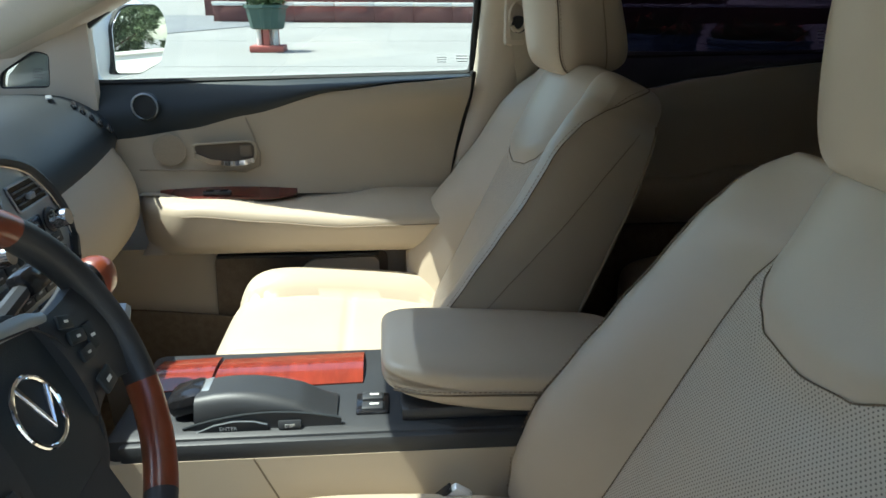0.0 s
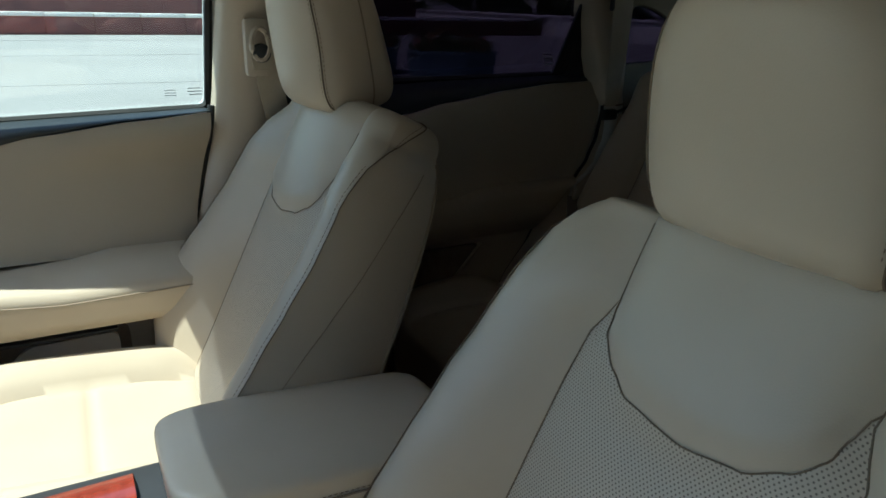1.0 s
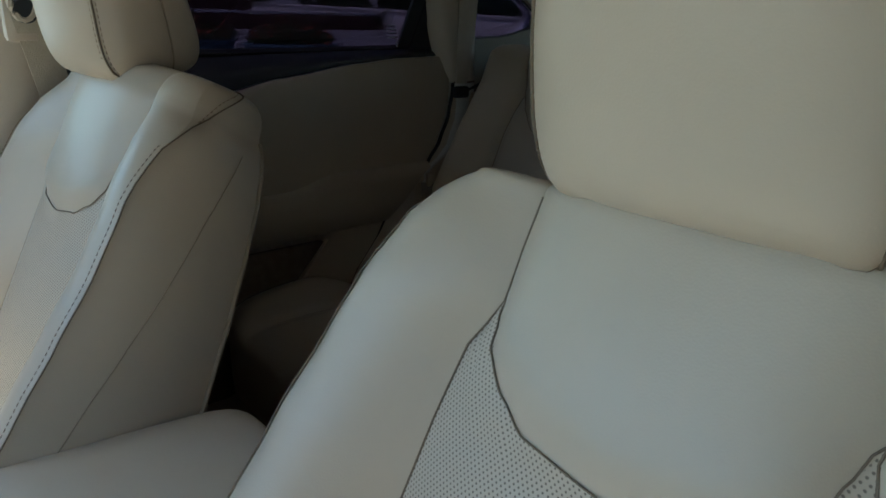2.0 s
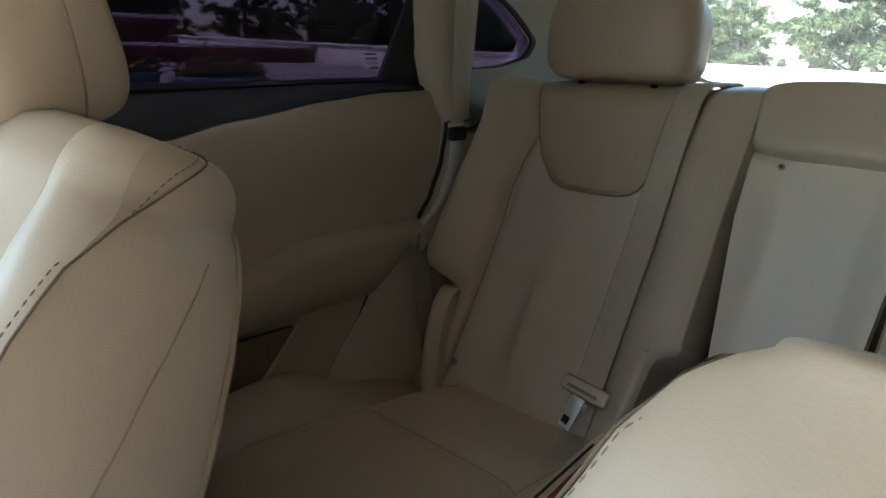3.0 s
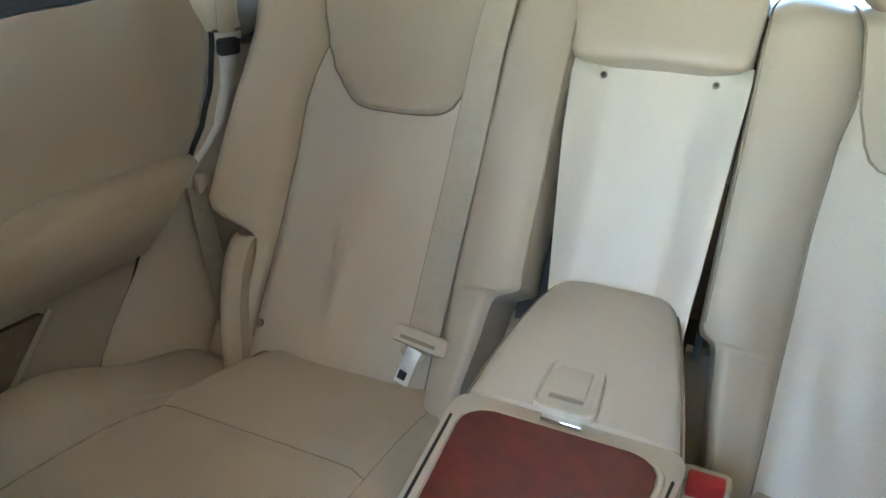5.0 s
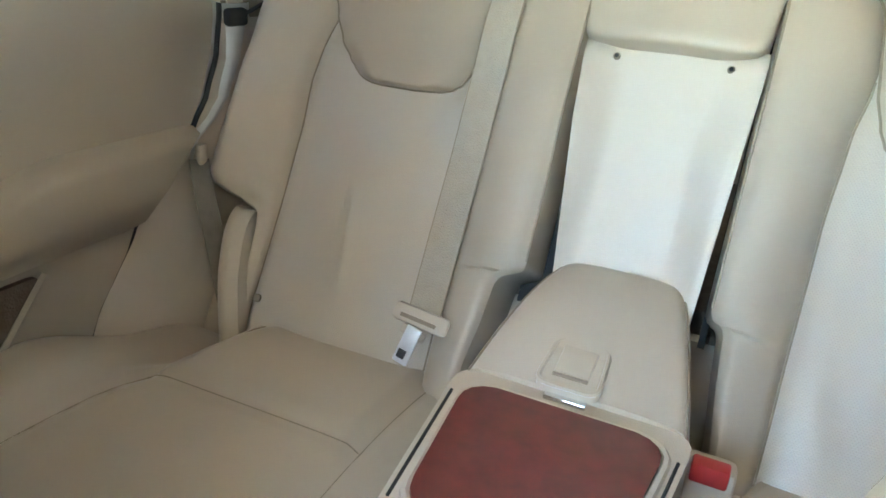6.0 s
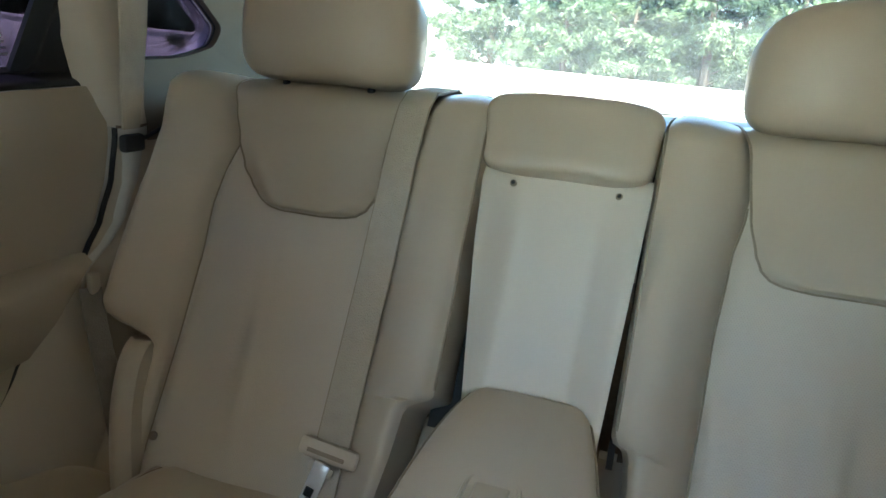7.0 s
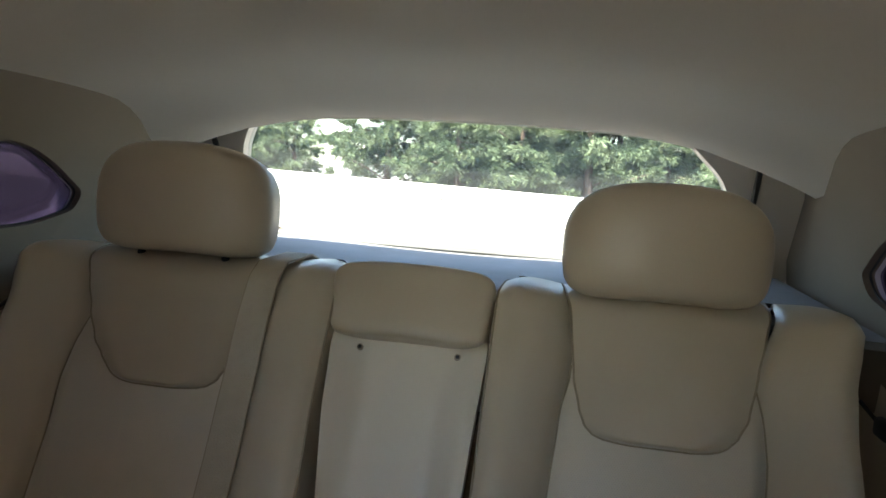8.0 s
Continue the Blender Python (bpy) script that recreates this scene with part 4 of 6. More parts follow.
PROF = [(1.32, 1.06), (1.15, 1.12), (0.98, 1.15), (0.82, 1.155), (0.75, 1.135), (0.705, 1.10), (0.69, 1.06)]
LOWER = [(0.69, 1.06), (0.662, 1.01), (0.648, 0.96), (0.655, 0.90), (0.70, 0.85), (0.755, 0.79), (0.82, 0.66), (0.86, 0.5)]


def along(p, v):
    k = v * (len(p) - 1)
    i = min(int(k), len(p) - 2)
    t = k - i
    q = lambda j: Vector(p[max(0, min(len(p) - 1, j))])
    a, b, c, d = q(i - 1), q(i), q(i + 1), q(i + 2)
    return 0.5 * (2 * b + (c - a) * t + (2 * a - 5 * b + 4 * c - d) * t * t + (3 * b - a - 3 * c + d) * t ** 3)


def bow(x):
    """The dashboard curves away towards the doors."""
    return 0.05 * (abs(x) / 0.68) ** 3


surf("dash_top", 40, 20, lambda u, v: (-0.685 + 1.37 * u, along(PROF, v).x + bow(-0.685 + 1.37 * u), along(PROF, v).y + 0.012 * (1 - abs(2 * u - 1) ** 2) * (1 - v) - 0.03 * (1 - abs(2 * u - 1)) * v ** 3), DASH, dashboard, "dark slate grained dashboard top", thick=(0, 0.01, -0.03))
for x0, x1 in ((0.135, 0.665), (-0.665, -0.135)):
    surf("lower_dash", 24, 20, lambda u, v: (x0 + (x1 - x0) * u, along(LOWER, v).x + bow(x0 + (x1 - x0) * u) + 0.02 * (abs(2 * u - 1) ** 8), along(LOWER, v).y - 0.03 * (1 - abs(x0 + (x1 - x0) * u) / 0.685) * (1 - v) ** 3), SOFT, dashboard, "beige padded lower dashboard", thick=(0, 0.03, 0))
for k in range(5):
    rbox("vent_slat", (0.625, 0.795 - 0.016 * k, 1.141 - 0.012 * k), (0.06, 0.006, 0.012), GLOSSY, dashboard, r=0.002, turn=(-35, 0, 20))
rbox("sensor_strip", (0.60, 0.83, 1.160), (0.05, 0.012, 0.004), SILVER, dashboard, "small light strip on the dashboard", r=0.002, turn=(0, 0, 25))
# centre stack with a silver arch
ARCH = [(0.0, 1.152), (0.022, 1.148), (0.05, 1.138), (0.072, 1.126), (0.09, 1.108), (0.102, 1.092), (0.113, 1.068), (0.119, 1.041), (0.113, 1.015), (0.098, 0.99), (0.088, 0.94), (0.085, 0.87)]
ARCH = [(-a, b) for a, b in ARCH[:0:-1]] + ARCH
SLOPE = lambda a, b: Vector((a, 0.60 + (b - 0.95) * 0.22, b))
plate("control_panel", ARCH, [], SLOPE, SILVER, dashboard, "grey-blue centre stack", thick=(0, 0.05, 0))
tube("stack_line", [SLOPE(a, b) + Vector((0, -0.002, 0)) for a, b in ARCH], 0.0022, CHROME, dashboard, "thin bright arch line", n=6)
tube("stack_arch", [SLOPE(a * 1.07, b + 0.006) for a, b in ARCH], 0.009, DASH, dashboard, "dark outer arch", n=8)
for s in (-1, 1):
    vo = rounded([(s * 0.008, 1.121), (s * 0.074, 1.122), (s * 0.1, 1.089), (s * 0.018, 1.087)], 0.005)
    vent = plate("air_vent", vo, [], lambda a, b: SLOPE(a, b) + Vector((0, -0.0015, 0)), GLOSSY, dashboard, "dark air vent", thick=(0, 0.004, 0))
    tube("vent_rim", [SLOPE(a, b) + Vector((0, -0.002, 0)) for a, b in vo], 0.0016, SILVER, vent, "silver vent rim", closed=True)
    for k in range(3):
        tube("vent_slat", [SLOPE(s * (0.016 + 0.002 * k), 1.112 - 0.008 * k) + Vector((0, -0.003, 0)), SLOPE(s * (0.078 + 0.007 * k), 1.113 - 0.008 * k) + Vector((0, -0.003, 0))], 0.0014, BLACK, vent)
    rbox("vent_tab", SLOPE(s * 0.05, 1.102) + Vector((0, -0.006, 0)), (0.014, 0.008, 0.008), SILVER, vent, "silver vent tab", r=0.002)
    knob = disc("knob", SLOPE(s * 0.079, 1.060) + Vector((0, -0.008, 0)), 0.0145, 0.02, (0, -1, 0.2), CHROME, dashboard, "chrome volume knob", r2=0.012)
    disc("knob_collar", SLOPE(s * 0.079, 1.060) + Vector((0, -0.002, 0)), 0.0175, 0.004, (0, -1, 0.2), BLACK, knob)
for r_ in range(4):
    for k in range(6):
        bo = rbox("stack_button", SLOPE(-0.078 + 0.0312 * k, 1.034 - 0.022 * r_) + Vector((0, -0.001, 0)), (0.028, 0.004, 0.016), BLACK if r_ % 2 else DASH, dashboard, r=0.0015, turn=(-12, 0, 0))
        rbox("button_mark", SLOPE(-0.078 + 0.0312 * k, 1.034 - 0.022 * r_) + Vector((0, -0.0034, 0)), (0.009, 0.0006, 0.0022), GREYMARK, bo, r=0.0002, turn=(-12, 0, 0))
rbox("radio_face", SLOPE(0, 1.062) + Vector((0, -0.001, 0)), (0.115, 0.004, 0.026), GLOSSY, dashboard, r=0.003, turn=(-12, 0, 0))
tube("stack_foot", [(-0.13, 0.565, 0.90), (-0.06, 0.548, 0.885), (0.06, 0.548, 0.885), (0.13, 0.565, 0.90)], 0.012, SILVER, dashboard, "silver lower trim", n=8)
shifter = thing("gear_lever", "black gear lever with glossy orange wood top", "gear lever", pose(-0.008, 0.553, 0.934) @ Matrix.Scale(1.08, 4))
tube("lever_stem", [(0, 0.04, -0.06), (0, 0.015, 0.03)], 0.011, BLACK, shifter, n=10)
pillow("lever_knob", (0.0, 0.0, 0.055), (0.05, 0.055, 0.065), GLOSSY, shifter, p=2.6, n=10)
pillow("lever_cap", (0.010, -0.010, 0.064), (0.044, 0.046, 0.052), WHEELWOOD, shifter, "orange-brown wood cap", p=2.4, n=10)
rbox("gate_plate", (0, 0.06, -0.06), (0.12, 0.06, 0.09), BLACK, shifter, r=0.02, turn=(30, 0, 0))

# ---- steering wheel ----
WM = Matrix.Translation((-0.37, 0.447, 1.03)) @ Matrix(((1, 0, 0, 0), (0, 0.39, -0.92, 0), (0, 0.92, 0.39, 0), (0, 0, 0, 1)))
wheel = thing("steering_wheel", "black leather and red-brown wood steering wheel", "steering wheel", WM)


def rim_arc(name, a0, a1, mat, label, fat):
    rings = []
    k = max(6, int(abs(a1 - a0) / 5))
    for i in range(k + 1):
        a = radians(a0 + (a1 - a0) * i / k)
        c = Vector((0.17 * math.cos(a), 0.17 * math.sin(a), 0))
        o = Vector((math.cos(a), math.sin(a), 0))
        rings.append([c + o * (fat * math.cos(2 * math.pi * j / 14)) + Vector((0, 0, 1.15 * fat * math.sin(2 * math.pi * j / 14))) for j in range(14)])
    return loft(name, rings, mat, wheel, label)


rim_arc("wood_rim", 50, 130, WHEELWOOD, "glossy red-brown wood rim section", 0.0152)
rim_arc("leather_rim", -23, 50, BLACK, "black leather rim section", 0.0150)
rim_arc("wood_rim", -64, -23, WHEELWOOD, "glossy red-brown wood rim section", 0.0152)
rim_arc("leather_rim", -116, -64, BLACK, "black leather rim section", 0.0150)
rim_arc("wood_rim", -157, -116, WHEELWOOD, "glossy red-brown wood rim section", 0.0152)
rim_arc("leather_rim", 130, 203, BLACK, "black leather rim section", 0.0150)
pad = pillow("airbag_pad", (0, -0.012, -0.02), (0.185, 0.185, 0.055), DASH, wheel, "dark grey airbag cover", p=3.2, n=16, shape=lambda v: (v.x * (1 - 0.25 * max(0, -v.y / 0.09) ** 2), v.y, v.z * 0.8))
EM = [(0.0275 * 1.02 * math.cos(2 * math.pi * k / 32), 0.031 * math.sin(2 * math.pi * k / 32), 0.004) for k in range(32)]
tube("emblem_ring", EM, 0.0024, CHROME, pad, "chrome oval emblem ring", closed=True, n=8)
tube("emblem_bar", [(-0.010, 0.029, 0.0042), (0.004, -0.017, 0.0042), (0.023, 0.012, 0.0042)], 0.0034, CHROME, pad, "bent chrome emblem bar", n=8)
PAD_EDGE = [(0.0, 0.066), (0.047, 0.055), (0.066, 0.036), (0.072, 0.014), (0.070, -0.033), (0.051, -0.079), (0.02, -0.114)]
for s in (-1, 1):
    surf("spoke", 12, 8, lambda u, v: (s * (0.060 + 0.102 * u), -0.046 + (0.100 + 0.014 * u * u) * v - 0.010 * u + 0.012 * (1 - v) * math.sin(u * math.pi), 0.004 + 0.006 * math.sin(v * math.pi) - 0.006 * u), BLACK, wheel, "black spoke with switches", thick=(0, 0, -0.02))
    tube("pad_seam", [(s * a, b, 0.0075 - 0.03 * max(0.0, -b / 0.12) ** 2) for a, b in PAD_EDGE], 0.0012, RUBBER, wheel, "dark joint round the airbag cover", n=6)
    for kx, ky, kw, kh, turn in ((0.086, 0.040, 0.022, 0.013, -22), (0.090, 0.022, 0.026, 0.013, -14), (0.112, 0.012, 0.016, 0.026, -10), (0.090, 0.004, 0.024, 0.013, -6), (0.092, -0.028, 0.026, 0.020, 4)):
        key = rbox("switch_key", (s * kx, ky, 0.0105 - 0.05 * (kx - 0.08)), (kw, kh, 0.004), DASH, wheel, "flush black switch key", r=0.0018, turn=(0, 0, s * turn))
        rbox("key_mark", (s * kx, ky, 0.0128 - 0.05 * (kx - 0.08)), (min(kw, kh) * 0.45, min(kw, kh) * 0.2, 0.0006), MARK, key, r=0.0002, turn=(0, 0, s * turn))
surf("spoke", 6, 6, lambda u, v: (-0.035 + 0.07 * u, -0.165 + 0.09 * v, 0.0), BLACK, wheel, "black lower spoke", thick=(0, 0, -0.015))
BEZEL = [(-0.072, 0.050, 0.060), (-0.047, 0.055, 0.070), (0.0, 0.063, 0.0785), (0.047, 0.055, 0.070), (0.072, 0.050, 0.060)]
surf("silver_bezel", 24, 4, lambda u, v: (-0.072 + 0.144 * u, curve([(a, b) for a, b, _ in BEZEL], -0.072 + 0.144 * u) * (1 - v) + curve([(a, c) for a, _, c in BEZEL], -0.072 + 0.144 * u) * v, 0.006 + 0.003 * math.sin(v * math.pi)), SILVER, wheel, "flat silver bezel over the airbag cover", thick=(0, 0, -0.012))
rbox("steering_column", (0, 0, -0.10), (0.12, 0.11, 0.2), BLACK, wheel, r=0.03)
tube("wiper_stalk", [(0.05, 0.05, -0.06), (0.16, 0.07, -0.05)], 0.009, BLACK, wheel, "black wiper stalk", n=8)
rbox("stalk_tip", (0.175, 0.073, -0.05), (0.05, 0.03, 0.022), GLOSSY, wheel, r=0.008)


# ---- body shell: floor, doors, pillars, roof ----
def lean(z):
    """The sides draw in above the belt line."""
    return -0.36 * max(0.0, z - 1.2)


floor = tagged(surf("floor", 8, 14, lambda u, v: (-0.72 + 1.44 * u, -1.95 + 2.9 * v, 0.43 + 0.02 * math.sin(8 * u)), CARPET, thick=(0, 0, -0.06)), "brown carpeted car floor", "floor", kind="structure")
firewall = tagged(rbox("firewall", (0, 0.98, 0.72), (1.44, 0.06, 0.64), CARPET), "dark bulkhead below the dashboard", "wall", kind="structure")
tagged(rbox("rear_wheel_deck", (0, -1.5, 0.62), (1.40, 0.86, 0.4), CARPET, r=0.02), "carpeted cargo floor behind the bench", "floor", kind="structure")

# Dark plates added low beside the doors to darken the footwells.
for s in (-1, 1):
    tagged(plate("footwell_plate", [(0.30, 0.43), (0.30, 0.60), (0.45, 0.65), (0.62, 0.67), (0.95, 0.70), (0.95, 0.43)], [], lambda a, b: (s * 0.618, a, b), CARPET, thick=(s * 0.008, 0, 0)), "dark carpet plate added to darken the footwell", "trim", kind="structure")

WIN_F = rounded([(0.80, 1.172), (0.79, 1.285), (0.66, 1.37), (0.42, 1.45), (0.12, 1.482), (-0.045, 1.485), (-0.04, 1.192), (0.3, 1.183)], 0.02)
WIN_R = rounded([(-0.20, 1.23), (-0.16, 1.485), (-0.55, 1.48), (-0.93, 1.42), (-0.90, 1.238), (-0.5, 1.232)], 0.02)
WIN_Q = rounded([(-1.04, 1.258), (-1.05, 1.405), (-1.12, 1.396), (-1.185, 1.37), (-1.28, 1.318), (-1.272, 1.285), (-1.19, 1.264)], 0.03)
QUARTER = {1: WIN_Q, -1: [(a - 0.11, b - 0.045) for a, b in WIN_Q]}
SIDE = [(1.0, 0.38), (1.0, 1.10), (0.97, 1.19), (0.80, 1.34), (0.60, 1.44), (0.35, 1.52), (0.05, 1.54), (-0.7, 1.53), (-1.3, 1.49), (-1.62, 1.44), (-1.86, 1.2), (-1.86, 0.38)]

DOORWAY = rounded([(0.86, 0.46), (0.86, 1.17), (0.79, 1.285), (0.66, 1.37), (0.42, 1.45), (0.12, 1.482), (-0.045, 1.485), (-0.06, 1.2), (-0.02, 0.9), (0.08, 0.60), (0.16, 0.46)], 0.03)


def grow(pts, k):
    cx = sum(p[0] for p in pts) / len(pts)
    cy = sum(p[1] for p in pts) / len(pts)
    return [(cx + (a - cx) * k, cy + (b - cy) * k) for a, b in pts]


def body_side(s):
    front = WIN_F if s > 0 else DOORWAY
    tagged(plate("body_side", SIDE, [front, grow(WIN_R, 1.05), grow(QUARTER[s], 1.2)], lambda a, b: (s * (0.745 + lean(b)), a, b), PAINT, thick=(s * 0.05, 0, 0)), "white painted car body side with window openings", "car body", kind="structure")


body_side(1)
body_side(-1)


def pane(name, outline, s, glass, label):
    ob = plate(name, outline, [], lambda a, b: (s * (0.762 + lean(b)), a, b), glass, thick=(s * 0.004, 0, 0))
    ob.visible_shadow = True
    return tagged(ob, label, "window", kind="structure")


def seal(outline, s, x, r, parent):
    tube("seal", [(s * (x + lean(b)), a, b) for a, b in outline], r, RUBBER, parent, "black rubber window seal", closed=True)


w1 = pane("window_1", grow(WIN_F, 1.015), 1, CLEAR, "clear front passenger window glass")
seal(WIN_F, 1, 0.742, 0.008, w1)
for s, a, b in ((1, "window_2", "window_3"), (-1, "window_4", "window_5")):
    w2 = pane(a, grow(WIN_R, 1.06), s, PRIVACY, "dark purple tinted rear door glass")
    seal(WIN_R, s, 0.742, 0.008, w2)
    win_q = QUARTER[s]
    w3 = pane(b, grow(win_q, 1.22), s, PRIVACY, "purple tinted quarter glass")
    seal(win_q, s, 0.738, 0.002, w3)
for k in range(3):
    rbox("glass_marking", (0.757 + lean(1.225), -0.017 - 0.001 * k, 1.229 - 0.006 * k), (0.001, 0.024 + 0.006 * (k % 2), 0.0018), GREYMARK, w1, r=0.0003)
    rbox("glass_marking", (0.757 + lean(1.225), 0.028, 1.226 - 0.005 * k), (0.001, 0.022, 0.0014), GREYMARK, w1, r=0.0003)


# inner door skins
F_TRIM = [(-0.04, 1.190), (0.10, 1.178), (0.27, 1.158), (0.46, 1.108), (0.59, 1.078), (0.73, 1.058), (0.80, 1.05)]


def door_front_right():
    root = tagged(thing("door_1", "beige front passenger door with black upper trim", "door"), kind="structure")
    y0, y1 = -0.035, 0.80

    def back(z):
        return curve([(0.45, 0.2), (0.70, 0.10), (0.81, 0.07), (0.98, 0.012), (1.19, -0.032)], z)
    surf("upper_trim", 40, 8, lambda u, v: (0.738 - 0.045 * math.sin(v * math.pi * 0.5) ** 0.8 - 0.012 * math.sin(v * math.pi), back(1.19) + (y1 - back(1.19)) * u,
         1.192 - 0.022 * u + (curve(F_TRIM, back(1.19) + (y1 - back(1.19)) * u) - 1.192 + 0.022 * u) * v), DASH, root, "black upper door trim")

    def skin(u, v):
        z_ = 1.19 - 0.25 * v
        y = back(z_) + (y1 - back(z_)) * u
        zt = curve(F_TRIM, y)
        z = zt + (0.935 - zt) * v
        x = 0.693 - 0.022 * math.sin(v * math.pi * 0.55) + 0.012 * math.sin(v * math.pi)
        x -= 0.03 * math.exp(-((v - 0.12) / 0.14) ** 2) * max(0.0, 1 - max(0, y) / 0.32)
        return x, y, z
    surf("upper_panel", 44, 18, skin, SOFT, root, "soft beige upper door panel")
    tube("panel_line", [(0.679, 0.462, 1.105), (0.672, 0.448, 1.07), (0.672, 0.436, 1.03), (0.674, 0.438, 1.0), (0.676, 0.47, 0.985), (0.677, 0.58, 0.99), (0.677, 0.70, 0.992)], 0.0022, SEAMLIGHT, root)

    def arm(u):
        y = 0.70 - 0.66 * u
        swell = min(1.0, (0.70 - y) / 0.10) ** 0.6 if y > 0.60 else 1.0
        xi = 0.655 - (0.655 - 0.570 + 0.008 * u) * max(0.05, swell)
        top = curve([(0.04, 0.913), (0.10, 0.911), (0.26, 0.908), (0.42, 0.922), (0.56, 0.936), (0.70, 0.930)], y)
        deep = curve([(0.04, 0.943), (0.165, 0.945), (0.266, 0.931), (0.37, 0.924), (0.50, 0.940), (0.70, 0.940)], y)
        return [(0.70, y, deep + 0.003), (0.652, y, deep), (xi + 0.040, y, top + (deep - top) * 0.55), (xi + 0.014, y, top), (xi + 0.003, y, top - 0.009), (xi, y, top - 0.022), (xi + 0.004, y, 0.875), (xi + 0.010, y, 0.848), (xi + 0.022, y, 0.826), (0.62, y, 0.812), (0.70, y, 0.809)]
    loft("armrest", [arm(k / 30) for k in range(31)], LEATHER, root, "padded beige door armrest", sharp=60)
    tube("armrest_seam", [(arm(k / 30)[5][0] - 0.0005, arm(k / 30)[5][1], arm(k / 30)[5][2]) for k in range(5, 31)], 0.0014, SEAMLIGHT, root)
    surf("switch_wood", 14, 6, lambda u, v: (0.672 - 0.050 * v * min(1.0, (1 - u) / 0.3 + 0.06, u / 0.2 + 0.04) ** 0.7, 0.360 + 0.300 * u, 0.947 - 0.012 * v + (0.006 * math.sin(math.pi * u))), SHADEWOOD, root, "red wood switch strip darkened as if shaded", thick=(0, 0, -0.004))
    sp = rbox("window_switch", (0.642, 0.53, 0.947), (0.02, 0.06, 0.008), BLACK, root, "black window switch", r=0.003)
    for k in range(2):
        rbox("switch_key", (0.642, 0.515 + 0.03 * k, 0.952), (0.012, 0.016, 0.006), GLOSSY, sp, r=0.002)
    # lower panel and map pocket
    surf("lower_panel", 24, 14, lambda u, v: (0.665 - 0.02 * math.sin(v * math.pi), back(0.81 - 0.37 * v) + (y1 - back(0.81 - 0.37 * v)) * u, 0.81 - 0.37 * v), SOFT, root, "beige lower door panel")
    plate("pocket_flap", rounded([(0.18, 0.795), (0.335, 0.79), (0.385, 0.735), (0.41, 0.60), (0.18, 0.60)], 0.02), [], lambda a, b: (0.628, a, b), TRIM, root, "pale pocket insert", thick=(0.012, 0, 0))
    # A dark plate stands in for the shade inside the pocket.
    plate("pocket_shadow", rounded([(0.16, 0.803), (0.55, 0.800), (0.56, 0.55), (0.16, 0.55)], 0.02), [], lambda a, b: (0.641, a, b), CARPET, root, "dark plate for the map pocket's inner shade", thick=(0.006, 0, 0))
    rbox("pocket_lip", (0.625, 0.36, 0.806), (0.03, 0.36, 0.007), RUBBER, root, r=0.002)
    # speaker, handle
    ring = disc("tweeter", (0.69, 0.672, 1.128), 0.031, 0.012, (-1, 0.1, 0.1), DASH, root, "round door tweeter", n=28, r2=0.028)
    tube("tweeter_ring", [(0.678, 0.672 + 0.0265 * math.cos(a), 1.130 + 0.0265 * math.sin(a)) for a in [2 * math.pi * k / 28 for k in range(28)]], 0.0022, SILVER, ring, "silver ring", closed=True)
    disc("tweeter_mesh", (0.680, 0.672, 1.129), 0.022, 0.003, (-1, 0.1, 0.1), RUBBER, ring)
    disc("speaker_grille", (0.679, 0.632, 1.035), 0.035, 0.002, (-1, 0, 0), GRILLE, root, "brown speaker grille", n=28)
    cup = plate("handle_cup", rounded([(0.447, 1.053), (0.578, 1.045), (0.572, 1.026), (0.545, 1.012), (0.50, 1.006), (0.450, 1.010)], 0.02), [], lambda a, b: (0.673, a, b), CUP, root, "handle recess darkened as if shaded", thick=(0.004, 0, 0))
    tube("handle_rim", [(0.671, a, b) for a, b in rounded([(0.444, 1.056), (0.582, 1.048), (0.575, 1.023), (0.547, 1.008), (0.50, 1.002), (0.447, 1.006)], 0.02)], 0.0024, SOFT, cup, closed=True)
    strap("door_pull", [(0.668, 0.450, 1.014), (0.661, 0.468, 1.010), (0.658, 0.50, 1.008), (0.659, 0.54, 1.013), (0.666, 0.574, 1.026)], 0.011, (0, 0.05, 1), CHROME, cup, "chrome pull lever", thick=0.004)
    rbox("lock_tab", (0.669, 0.466, 1.034), (0.006, 0.024, 0.026), TAUPE, cup, "brown lock tab", r=0.003)
    tube("door_seal", [(0.70, back(z) - 0.006, z) for z in [0.5 + 0.07 * k for k in range(11)]], 0.007, RUBBER, root, "black rubber door seal", n=8)
    return root


door_front_right()

R_TRIM = [(-1.0, 1.222), (-0.85, 1.218), (-0.73, 1.208), (-0.55, 1.184), (-0.43, 1.160), (-0.2, 1.12)]


def rear_end(z):
    return curve([(0.55, -0.545), (0.735, -0.690), (0.86, -0.775), (0.95, -0.852), (0.967, -0.872), (0.985, -0.905), (1.03, -0.943), (1.09, -0.969), (1.15, -0.980), (1.18, -0.980), (1.21, -0.970), (1.225, -0.956)], z)


